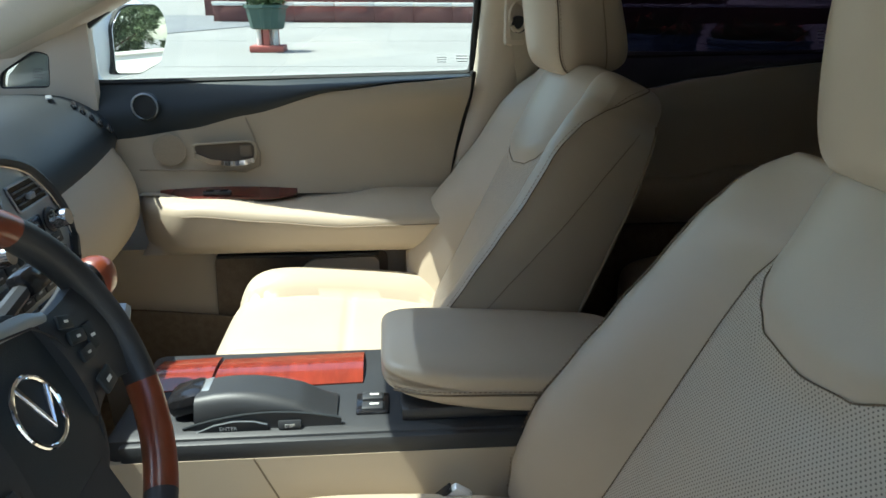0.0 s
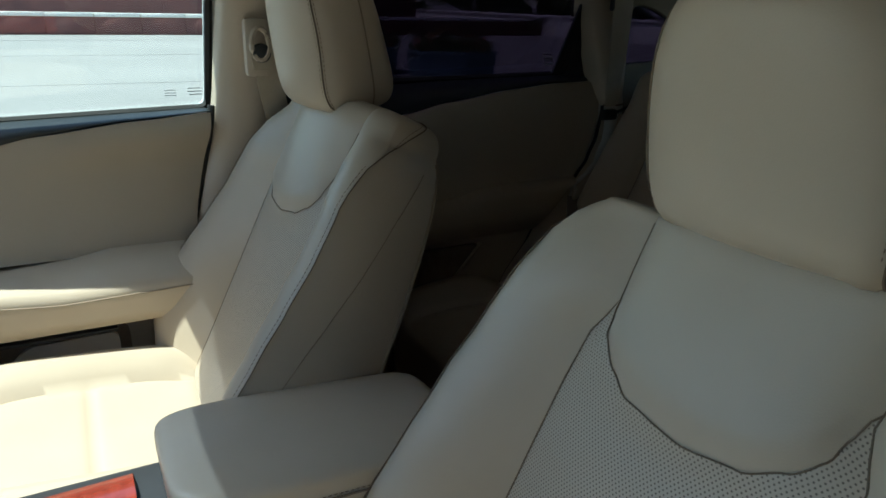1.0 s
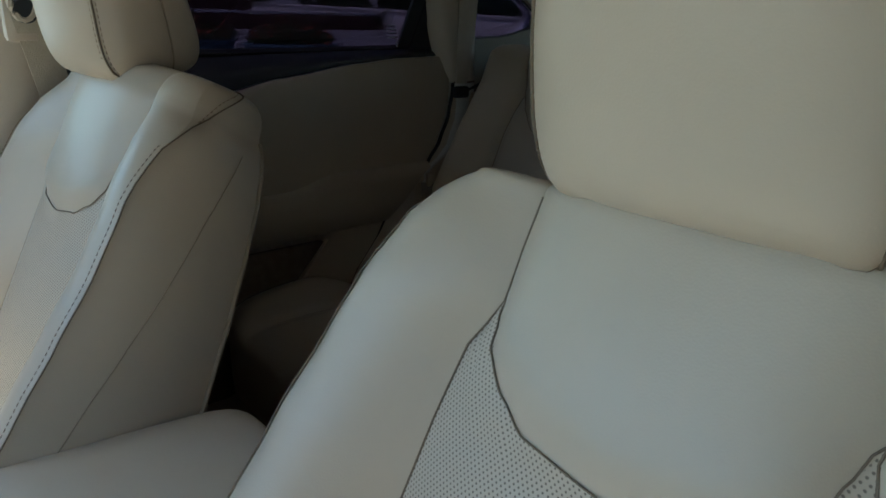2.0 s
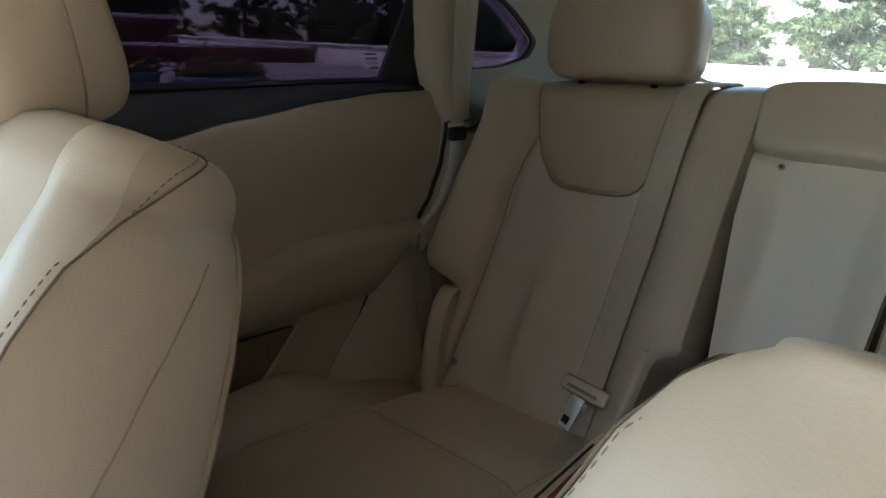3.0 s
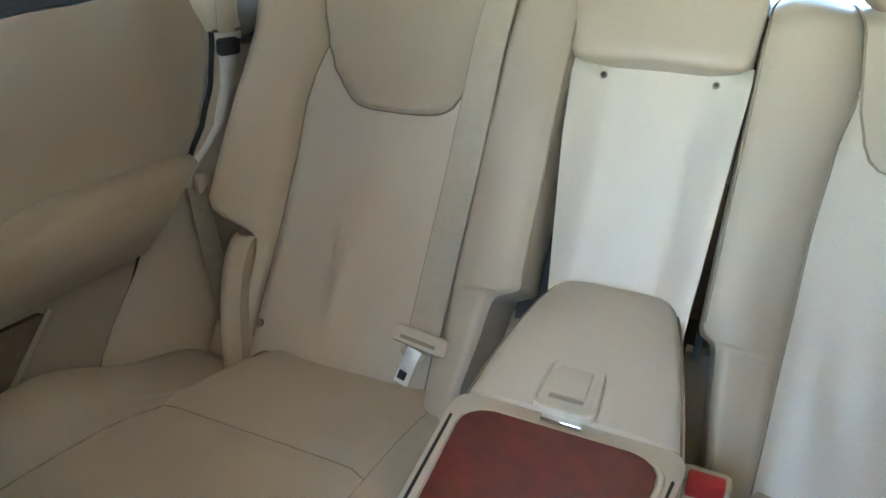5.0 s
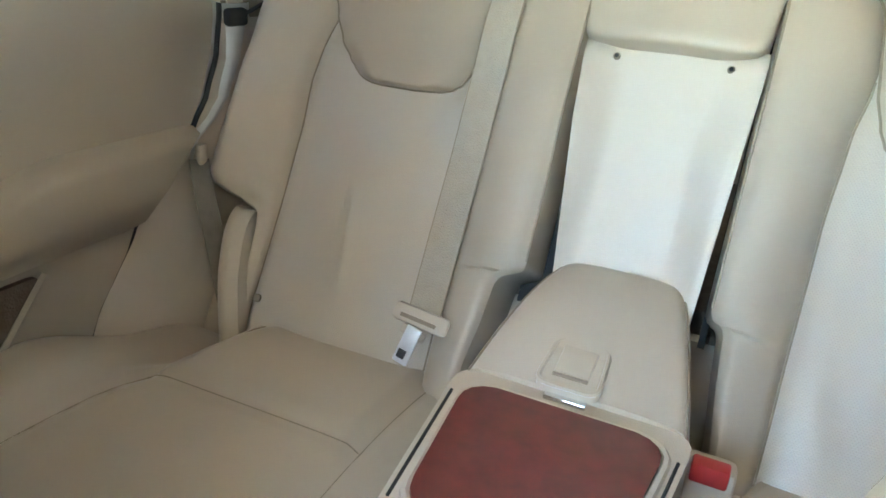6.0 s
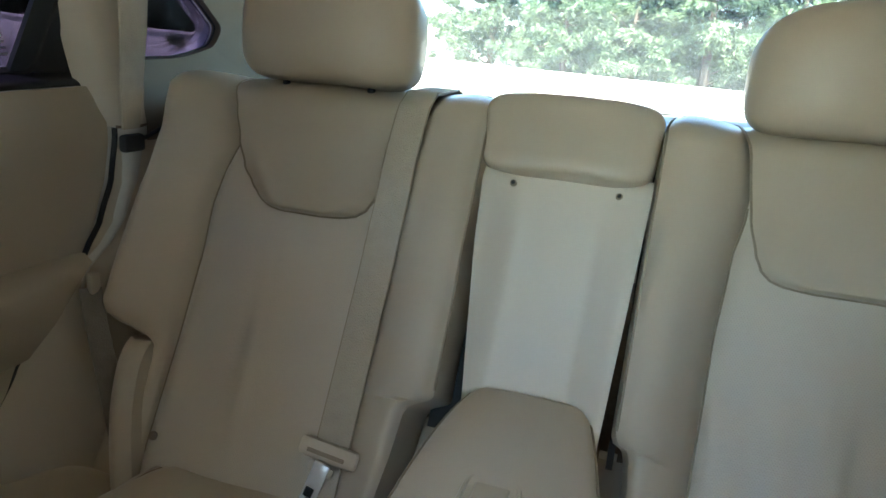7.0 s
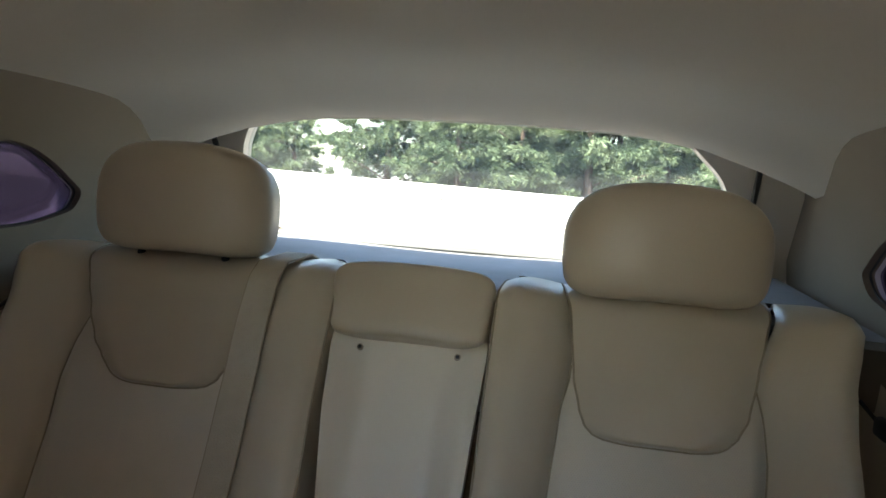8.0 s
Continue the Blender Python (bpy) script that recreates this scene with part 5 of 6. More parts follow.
def rear_door(s, name):
    root = tagged(thing(name, "beige rear door panel with dark upper trim", "door"), kind="structure")
    Y1 = -0.17

    def trim(u, v):
        y = -0.985 + (Y1 + 0.985) * u
        top = 1.24
        z = top + (curve(R_TRIM, y) - top) * v
        return s * (0.742 - 0.045 * v ** 0.7 - 0.01 * math.sin(v * math.pi)), y, z
    surf("upper_trim", 36, 8, trim, BLACK, root, "dark upper door trim")

    def skin(u, v):
        y_ = rear_end(1.22 - 0.25 * v) + (Y1 - rear_end(1.22 - 0.25 * v)) * u
        zt = curve(R_TRIM, y_)
        z = zt + (0.94 - zt) * v
        y = rear_end(z) + (Y1 - rear_end(z)) * u
        edge = -0.004 * max(0.0, 1 - u / 0.04) ** 2
        x = 0.692 - 0.036 * math.sin(min(1.0, v * 2.2) * math.pi / 2) ** 0.7 + 0.02 * math.sin(v * math.pi) + edge
        return s * x, y, z
    surf("upper_panel", 44, 18, skin, SOFT, root, "soft beige upper door panel")

    def arm(u):
        y = rear_end(0.95) + (Y1 - rear_end(0.95)) * u
        dip = 0.026 / (1 + math.exp(-(y + 0.585) / 0.014))
        top = 0.985 - dip
        xi = 0.628 - 0.018 * math.sin(u * 2.2)
        ring = [(0.70, top + 0.004), (xi + 0.03, top + 0.004), (xi + 0.008, top - 0.004), (xi, top - 0.02), (xi + 0.002, 0.915), (xi + 0.012, 0.875), (0.66, 0.862), (0.70, 0.86)]
        return [(s * a_, rear_end(z_) + (Y1 - rear_end(z_)) * u, z_) for a_, z_ in ring]
    loft("armrest", [arm(k / 40) for k in range(41)], SOFT, root, "beige rear door armrest", sharp=60)
    surf("lower_panel", 20, 12, lambda u, v: (s * (0.655 + 0.004 * v), rear_end(0.865 - 0.40 * v) + (Y1 - rear_end(0.865 - 0.40 * v)) * u, 0.865 - 0.40 * v), SOFT, root)
    # Dark carpet colour here paints the shade in the rear pocket.
    pocket = plate("map_pocket", rounded([(-0.628, 0.853), (-0.40, 0.56), (-0.2, 0.56), (-0.2, 0.853)], 0.02), [], lambda a, b: (s * 0.646, a, b), CARPET, root, "dark plate for the map pocket's inner shade", thick=(s * 0.02, 0, 0))
    tube("pocket_lip", [(s * 0.648, -0.628, 0.853), (s * 0.645, -0.545, 0.762), (s * 0.645, -0.40, 0.57)], 0.006, SOFT, pocket, "rounded pocket edge")
    tube("door_seal", [(s * (0.664 - 0.012 * max(0.0, 1 - abs(z - 0.92) / 0.1)), rear_end(z) - 0.004, z) for z in [0.6 + 0.0125 * k for k in range(46)]], 0.0042, RUBBER, root, "black rubber door seal", n=8)
    frame_out = [(-0.865, 1.24), (-0.90, 1.43), (-1.01, 1.45), (-1.035, 1.235)]
    plate("window_post", frame_out, [], lambda a, b: (s * (0.735 + lean(b)), a, b), BLACK, root, "black window post", thick=(s * 0.008, 0, 0))
    for k in range(4):
        rbox("glass_marking", (s * (0.757 + lean(1.27)), -0.855 - 0.002 * k, 1.285 - 0.008 * k), (0.001, 0.026, 0.003), GREYMARK, root, r=0.0003)
    return root


rear_door(1, "door_2")
rear_door(-1, "door_3")
# the driver's door stands open on its front hinges
door_4 = tagged(thing("door_4", "white driver's door standing open, beige inside", "door", pose(-0.79, 0.84, 0, 0, 0, -66)), kind="structure")
plate("door_shell", rounded([(0, 0.47), (0, 1.16), (-0.90, 1.19), (-0.86, 0.9), (-0.76, 0.60), (-0.70, 0.47)], 0.03), [], lambda a, b: (-0.05, a, b), PAINT, door_4, "white painted door shell", thick=(0.045, 0, 0))
surf("inner_panel", 16, 12, lambda u, v: (0.06 - 0.06 * abs(2 * v - 1) ** 3, -0.02 - (0.84 - 0.16 * v * v) * u, 1.175 - 0.69 * v), SOFT, door_4, "beige door panel", thick=(-0.02, 0, 0))
rbox("armrest", (0.085, -0.42, 0.92), (0.06, 0.62, 0.08), LEATHER, door_4, "padded beige armrest", r=0.03)
plate("window_frame", [(0.02, 1.16), (-0.09, 1.28), (-0.22, 1.37), (-0.46, 1.45), (-0.90, 1.495), (-0.90, 1.18)], [rounded([(-0.06, 1.18), (-0.14, 1.27), (-0.25, 1.345), (-0.48, 1.425), (-0.86, 1.465), (-0.86, 1.195)], 0.02)], lambda a, b: (-0.03 + 0.36 * (b - 1.18), a, b), BLACK, door_4, "black window frame", thick=(-0.012, 0, 0))


def quarter(s):
    """The trim behind the rear door: pillar, quarter panel round the small window, and the panel beside the bench."""
    root = tagged(thing("quarter_trim", "beige plastic trim round the quarter window", "trim"), kind="structure")
    win_q = QUARTER[s]
    back = -0.09 if s < 0 else 0.0
    out = [(-0.985, 1.54), (-1.0, 1.06), (-1.06, 1.04), (-1.80, 1.04), (-1.66, 1.44), (-1.5, 1.54)]
    plate("pillar_trim", out, [grow(win_q, 1.03)], lambda a, b: (s * (0.726 + lean(b)), a, b), QTRIM, root, "pillar trim darkened as if in shade", thick=(s * 0.02, 0, 0))
    n = len(win_q)
    big, small = grow(win_q, 1.03), grow(win_q, 1.0)
    rings = [[(s * (0.726 + lean(b)), a, b) for a, b in big], [(s * (0.734 + lean(b)), a, b) for a, b in grow(win_q, 1.01)], [(s * (0.742 + lean(b)), a, b) for a, b in small]]
    loft("window_reveal", rings, TAUPE, root, "window reveal darkened for its shade", cap=False)

    def side(u, v):
        z = 0.60 + 0.54 * v
        a = rear_end(z) - 0.003
        y = a - (0.30 - 0.10 * v) * u
        return s * (0.662 - 0.012 * math.sin(u * math.pi) - 0.07 * u * (1 - v) ** 1.2), y, z
    surf("bench_side_panel", 16, 20, side, TRIM, root, "beige moulded panel beside the bench")
    surf("lower_quarter_panel", 8, 8, lambda u, v: (s * (0.700 - 0.01 * v), -1.10 - 0.50 * u, 0.60 + 0.475 * v), TRIM, root, "beige lower quarter panel")
    # pillar cover carrying the belt
    rings = []
    for k in range(21):
        z = 1.50 - 0.56 * k / 20
        front = curve([(0.94, -0.872), (0.967, -0.884), (0.985, -0.917), (1.03, -0.955), (1.09, -0.980), (1.15, -0.985), (1.2, -0.964), (1.28, -0.938), (1.39, -0.896), (1.5, -0.86)], z)
        deep = curve([(0.94, 0.045), (1.03, 0.056), (1.15, 0.075), (1.3, 0.115), (1.5, 0.15)], z)
        back_y = front - deep + back
        x = curve([(0.94, 0.652), (1.1, 0.652), (1.2, 0.648), (1.5, 0.628)], z)
        rings.append([(s * (x + 0.06), front, z), (s * (x + 0.012), front - 0.004, z), (s * x, front - 0.018, z), (s * (x - 0.002), (front + back_y) / 2, z), (s * (x + 0.008), back_y + 0.012, z), (s * (x + 0.06), back_y, z)])
    loft("upper_pillar_cover", rings[:13], TRIM, root, "beige upper pillar cover", sharp=70)
    loft("pillar_cover", rings[12:], PILLAR, root, "pale grey lower pillar cover", sharp=70)
    tube("pillar_joint", [Vector(p) for p in rings[12][1:5]], 0.0025, SEAM, root, "dark joint between the covers")
    return root


quarter(1)
quarter(-1)


SIDE_PIECE = [(0.538, 0), (0.536, 0), (0.530, 0), (0.519, 0), (0.508, 0), (0.500, 0)]
SIDE_LINE = [(-0.880, 0.890), (-0.862, 0.882), (-0.838, 0.858), (-0.812, 0.815), (-0.795, 0.77), (-0.785, 0.715)]


def rear_belt(s):
    belt = thing("shoulder_belt", "tan shoulder belt hanging on the rear pillar", "seat belt", group="rear shoulder belts")
    back = -0.09 if s < 0 else 0.0
    top = [(0.606, -0.968, 1.47), (0.614, -0.978, 1.40), (0.626, -0.986, 1.30), (0.632, -0.984, 1.22), (0.630, -0.978, 1.165), (0.634, -0.968, 1.10), (0.636, -0.940, 1.03), (0.634, -0.900, 0.965)]
    wide = [0.058, 0.058, 0.052, 0.044, 0.034, 0.030, 0.028, 0.026]
    rings = []
    for (a, b, c), w in zip(top, wide):
        b += back
        rings.append([(s * a, b - w / 2, c), (s * a, b + w / 2, c), (s * (a - 0.003), b + w / 2, c), (s * (a - 0.005), b, c), (s * (a - 0.003), b - w / 2, c)])
    loft("strap", rings[:5], WEBBING, belt, sharp=20)
    strap("lower_strap", [(s * 0.632, -0.888, 0.945), (s * 0.612, -0.874, 0.90), (s * 0.592, -0.868, 0.83), (s * 0.572, -0.864, 0.735)], 0.030, (s * 0.5, 0.9, 0), SHADEWEB, belt, "lower belt webbing in a shade-dark tone")
    surf("anchor_cover", 8, 16, lambda u, v: (s * (along(SIDE_PIECE, v).x + (u - 0.5) * 0.036), along(SIDE_LINE, v).x + 0.010 * math.sin(u * math.pi), along(SIDE_LINE, v).y), LEATHER, belt, "narrow leather cover beside the backrest", thick=(0, -0.03, -0.01))
    rbox("belt_stop", (s * 0.622, -0.972 + back, 1.146 + 0.4 * back), (0.016, 0.042, 0.026), RUBBER, belt, "black belt retainer", r=0.006)
    tube("belt_hook", [(s * 0.622, -0.985 + back, 1.147 + 0.4 * back), (s * 0.610, -1.025 + back, 1.166 + 0.4 * back)], 0.003, RUBBER, belt)
    rbox("belt_guide", (s * 0.612, -0.944 + back, 1.415), (0.012, 0.010, 0.055), BLACK, belt, "dark belt guide slot", r=0.006)
    rbox("belt_clip", (s * 0.630, -0.892, 0.952), (0.012, 0.018, 0.032), TRIM, belt, "beige belt clip", r=0.004)
    return belt


rear_belt(1)
rear_belt(-1)

# centre pillar trim with belt guide
for s in (1, -1):
    bp = tagged(thing("pillar_trim", "beige centre pillar trim", "trim"), kind="structure")
    rings = []
    for k in range(15):
        z = 0.55 + 0.95 * k / 14
        yc = curve([(0.55, 0.02), (0.81, 0.0), (1.0, -0.07), (1.2, -0.115), (1.5, -0.125)], z)
        w = curve([(0.55, 0.10), (1.0, 0.075), (1.2, 0.072), (1.5, 0.065)], z)
        x = 0.672 + lean(z) * 0.9
        rings.append([(s * (x + 0.05), yc + w, z), (s * (x + 0.012), yc + w * 0.9, z), (s * x, yc + w * 0.5, z), (s * (x - 0.004), yc, z), (s * x, yc - w * 0.6, z), (s * (x + 0.05), yc - w, z)])
    loft("trim_body", rings, TRIM, bp, sharp=70)
    guide = thing("front_shoulder_belt", "beige belt height guide on the centre pillar", "seat belt", group="front belts")
    rbox("guide_plate", (s * (0.652 + lean(1.31)), -0.113, 1.311), (0.02, 0.048, 0.105), TRIM, guide, "beige slider plate", r=0.009)
    disc("anchor_bolt", (s * (0.643 + lean(1.31)), -0.116, 1.302), 0.017, 0.016, (-s, 0, 0), BLACK, guide, "dark belt anchor")
    tube("anchor_loop", [(s * (0.63 + lean(1.31)), -0.114 + 0.016 * math.cos(a), 1.318 + 0.028 * math.sin(a)) for a in [2 * math.pi * k / 16 for k in range(16)]], 0.005, TRIM, guide, "beige belt loop", closed=True)
    strap("strap", [(s * (0.630 + lean(1.31)), -0.118, 1.312), (s * 0.655, -0.165, 1.12), (s * 0.66, -0.17, 0.9), (s * 0.67, -0.16, 0.6)], 0.047, (0, 1, 0), WEBBING, guide)

# roof, windscreen, tailgate
def liner(u, v):
    x = 0.66 * (2 * u - 1)
    y = -1.52 + (1.95 - 0.12 * (2 * u - 1) ** 2) * v
    a = abs(2 * u - 1)
    z = 1.565 - 0.075 * a ** 3 - 0.032 * max(0, (-1.0 - y) / 0.52) ** 2 - (0.036 + 0.09 * max(0.0, a - 0.5) ** 1.6) * min(1.0, max(0, (-1.26 - y) / 0.2)) ** 2 - 0.03 * max(0, (y - 0.1) / 0.3) ** 2
    return x, y, z


ceiling = tagged(surf("ceiling", 36, 40, liner, LINER), "grey-beige cloth headliner", "ceiling", kind="structure")
tagged(surf("roof", 20, 24, lambda u, v: Vector(liner(u, v)) * 1.0 + Vector((0.03 * (2 * u - 1), 0, 0.06)), PAINT, thick=(0, 0, -0.02)), "white painted car roof", "roof", kind="structure")
WS_TOP, WS_LOW = (0.415, 1.535), (1.24, 1.19)


def screen(u, v):
    w = 0.60 + 0.10 * v
    a = 2 * u - 1
    return Vector((w * a, WS_TOP[0] + (WS_LOW[0] - WS_TOP[0]) * v - (0.12 + 0.04 * v) * a * a, WS_TOP[1] + (WS_LOW[1] - WS_TOP[1]) * v - 0.01 * a * a))


# Dark band, out of view, added to dim sun falling on the console lid.
tagged(surf("window_6", 16, 4, lambda u, v: screen(u, 0.0 + 0.10 * v), BAND), "unseen dark windscreen band, added to dim the sun", "window", kind="structure")
tagged(surf("window_7", 16, 12, lambda u, v: screen(u, 0.10 + 0.90 * v), CLEAR), "clear windscreen", "window", kind="structure")
tagged(rbox("bonnet", (0, 1.75, 1.0), (1.5, 1.1, 0.1), PAINT, r=0.05, turn=(-6, 0, 0)), "white car bonnet", "car body", kind="structure")
for s in (1, -1):
    ap = tagged(thing("pillar_trim", "beige windscreen pillar trim", "trim"), kind="structure")
    rings = []
    for k in range(13):
        t = k / 12
        p = Vector((0.715, 1.03, 1.235)).lerp(Vector((0.57, 0.29, 1.552)), t)
        p.z = min(1.505 - 0.03 * max(0.0, 0.9 - t), p.z + 0.015 * math.sin(t * math.pi))
        wide = 0.03 + 0.045 * min(1.0, max(0.0, (t - 0.42) / 0.15))
        rings.append([(s * (p.x + wide), p.y - 0.055, p.z - 0.035), (s * (p.x - 0.01), p.y - 0.05, p.z - 0.03), (s * (p.x - 0.03), p.y, p.z), (s * (p.x - 0.02), p.y + 0.045, p.z + 0.035), (s * (p.x + wide), p.y + 0.05, p.z + 0.03)])
    loft("trim_body", rings, TRIM, ap, sharp=70)
    CORNER = rounded([(0.970, 1.166), (0.866, 1.168), (0.857, 1.238), (0.888, 1.245), (0.962, 1.200)], 0.012)
    plate("corner_trim", [(0.775, 1.12), (0.772, 1.30), (0.86, 1.275), (0.96, 1.24), (1.02, 1.21), (1.04, 1.12)], [CORNER], lambda a, b: (s * 0.695, a, b), TRIM, ap, "beige corner trim", thick=(s * 0.025, 0, 0))
    qg = plate("corner_glass", grow(CORNER, 1.04), [], lambda a, b: (s * 0.712, a, b), CLEAR, ap, "small fixed corner glass", thick=(s * 0.004, 0, 0))
    tube("corner_seal", [(s * 0.700, a, b) for a, b in CORNER], 0.004, RUBBER, ap, closed=True)
    for k in range(4):
        rbox("glass_marking", (s * 0.709, 0.892 + 0.002 * (k % 2), 1.206 - 0.006 * k), (0.001, 0.024 - 0.006 * (k % 2), 0.0022), GREYMARK, qg, r=0.0003)

# tailgate opening, glass, cover
def gate(a, b):
    return (a, -1.47 - (1.505 - b) * 1.02, b)


GLASS = rounded([(-0.39, 1.505), (0.43, 1.508), (0.515, 1.41), (0.53, 1.235), (-0.53, 1.235), (-0.52, 1.40)], 0.05)
GATE = [(-0.66, 1.50), (-0.5, 1.53), (0.5, 1.53), (0.66, 1.50), (0.72, 1.2), (0.72, 0.45), (-0.72, 0.45), (-0.72, 1.2)]
tagged(plate("tailgate", GATE, [GLASS], lambda a, b: (a, -1.47 - min(1.505 - b, 0.32) * 1.02, b), TRIM, thick=(0, -0.04, 0)), "beige tailgate trim round the rear window", "car body", kind="structure")
bw = tagged(plate("window_8", grow(GLASS, 1.02), [], lambda a, b: (a, -1.49 - (1.505 - b) * 1.02, b), BACKGLASS, thick=(0, -0.004, 0)), "clear rear window", "window", kind="structure")
for sx in (-1, 1):
    tube("seal", [(sx * a, gate(a, b)[1] + 0.01, b) for a, b in ((0.50, 1.497), (0.535, 1.475), (0.555, 1.44), (0.565, 1.38), (0.57, 1.30))], 0.006, RUBBER, bw, "black rubber tailgate seal")
cover = thing("cargo_cover", "grey roller cargo cover behind the bench", "cargo cover")
surf("cover_sheet", 16, 6, lambda u, v: (-0.66 + 1.32 * u, -1.15 - 0.56 * v, 1.205 + 0.012 * v + 0.004 * math.sin(9 * u)), COVER, cover, thick=(0, 0, -0.012))
tube("cover_bar", [(-0.6, -1.72, 1.222), (0.6, -1.72, 1.222)], 0.012, COVER, cover, "grey pull bar", n=8)
rbox("cover_housing", (0, -1.19, 1.19), (1.24, 0.07, 0.06), COVER, cover, "grey roller housing", r=0.02)

# door mirror outside the passenger window
mirror = thing("door_mirror", "white door mirror on the passenger side", "mirror", pose(0.985, 0.80, 1.258, 0, 0, -22))
def shell(v):
    x, y, z = v
    k = max(0.0, y / 0.07)
    return x * (1 - 0.25 * k), y, z * (1 - 0.25 * k) + 0.01 * x / 0.12
pillow("mirror_shell", (-0.050, 0.010, -0.002), (0.262, 0.14, 0.182), PAINT, mirror, "white mirror housing", p=3.4, n=16, shape=shell)
mo = rounded([(-0.122, -0.076), (-0.112, 0.030), (-0.080, 0.066), (-0.050, 0.076), (0.034, 0.076), (0.054, 0.050), (0.056, 0.006), (0.018, -0.060), (-0.049, -0.081)], 0.012)
AIM = Matrix.Translation((0, -0.082, 0)) @ Euler((radians(-2), 0, radians(-7))).to_matrix().to_4x4()
plate("mirror_rim", grow(mo, 1.02), [], lambda a, b: AIM @ Vector((a, 0.004, b)), RUBBER, mirror, "black mirror surround", thick=(0, 0.03, 0))
plate("mirror_glass", grow(mo, 0.985), [], lambda a, b: AIM @ Vector((a, 0, b)), MIRROR, mirror, "mirror glass", thick=(0, 0.003, 0))
tube("mirror_arm", [(-0.12, 0.03, -0.06), (-0.26, 0.03, -0.09)], 0.026, PAINT, mirror, n=10)

# ---- outside ----
LOT = 0.021


def lot(x, y, turn=0.0):
    """A pose on the lot, which rises gently to the passenger's side."""
    return pose(x, y, LOT * x, 0, 0, turn)


ground = tagged(surf("ground", 40, 40, lambda u, v: (-400 + 800 * u, -400 + 800 * v, LOT * (-400 + 800 * u)), CONCRETE), "pale sunlit concrete parking lot", "ground", kind="structure")
road = tagged(surf("road", 4, 20, lambda u, v: (19 + 14 * u + 8 * v * v, 7 + 90 * v - 6 * u, 0.02 + LOT * (19 + 14 * u + 8 * v * v)), ASPHALT, thick=(0, 0, -0.05)), "grey asphalt road beyond the lot", "road", kind="structure")
tagged(surf("kerb", 1, 30, lambda u, v: (18.6 + 0.35 * u + 8 * v * v, 7 + 90 * v, 0.14 + LOT * (18.8 + 8 * v * v)), WHITEWALL, thick=(0, 0, -0.16)), "pale concrete kerb", "kerb", kind="structure")
SLANT = -math.degrees(math.atan(LOT))
joints = tagged(thing("expansion_joints", "dark straight joints in the concrete", "ground", pose(0, 0, 0, 0, SLANT, 0)), kind="stuff")
for k in range(4):
    rbox("joint", (6 + 6 * k, 0, 0.002), (0.025, 60, 0.006), JOINT, joints, r=0.001)
for k in range(8):
    rbox("joint", (14, -28 + 6 * k, 0.002), (26, 0.025, 0.006), JOINT, joints, r=0.001)

low_wall = tagged(thing("low_wall", "dark red stone wall with pale cap", "wall", pose(27.5, 0, LOT * 27.5)), kind="structure")
rbox("wall_body", (0, -9, 0.28), (0.4, 29, 0.62), BRICKRED, low_wall, r=0.02)
for k in range(20):
    rbox("cap_stone", (0, -22.8 + 1.5 * k, 0.66), (0.6, 1.485, 0.14), WHITEWALL, low_wall, r=0.02)
    rbox("stone_panel", (-0.21, -22.8 + 1.5 * k, 0.29), (0.04, 1.46, 0.52), BRICKRED, low_wall, r=0.015)
rbox("end_post", (0, -24.0, 0.42), (0.7, 0.7, 0.9), WHITEWALL, low_wall, r=0.03)
far_wall = tagged(thing("far_wall", "dim brown wall of the raised terrace behind", "wall", pose(33, 0, LOT * 33)), kind="structure")
rbox("wall_body", (0, -4, 0.85), (0.5, 24, 1.7), BRICKRED, far_wall, r=0.02)
rbox("wall_cap", (0, -4, 1.75), (0.7, 24, 0.16), WHITEWALL, far_wall, r=0.03)

# an unseen wall, added close beside the open driver's door to block light
shade_wall = tagged(thing("shade_wall", "unseen grey wall added to shade the driver's side", "wall", pose(-1.75, 0, LOT * -1.75)), kind="structure")
rbox("wall_body", (0, 4.2, 1.6), (0.3, 8.0, 3.2), FACADE, shade_wall, r=0.02)
rbox("wall_cap", (0, 4.2, 3.26), (0.4, 8.1, 0.12), WHITEWALL, shade_wall, r=0.02)

back_wall = tagged(thing("boundary_wall", "white rendered boundary wall below the trees", "wall", pose(0, -20, 0, 0, SLANT, 0)), kind="structure")
rbox("wall_body", (0, 0, 0.36), (90, 0.35, 0.90), WHITEWALL, back_wall, r=0.02)
rbox("wall_cap", (0, 0, 0.86), (90, 0.5, 0.10), WHITEWALL, back_wall, r=0.02)


def leaf_cloud(name, n, spot, size, mat, parent, label="", slim=(0.16, 0.34)):
    """Many small sprays; spot() gives a place and the way it points."""
    verts, faces = [], []
    for _ in range(n):
        p, d = spot()
        d = d.normalized()
        s = d.cross(Vector((random.uniform(-1, 1), random.uniform(-1, 1), random.uniform(-1, 1)))).normalized()
        L = size * random.uniform(0.6, 1.5)
        w = L * random.uniform(*slim)
        o = len(verts)
        bend = Vector((0, 0, -0.15 * L))
        verts += [p, p + d * (L * 0.45) + s * w, p + d * L + bend, p + d * (L * 0.45) - s * w]
        faces += [(o, o + 1, o + 2), (o, o + 2, o + 3)]
    return link_mesh(name, verts, faces, mat, parent, label, smooth=False)


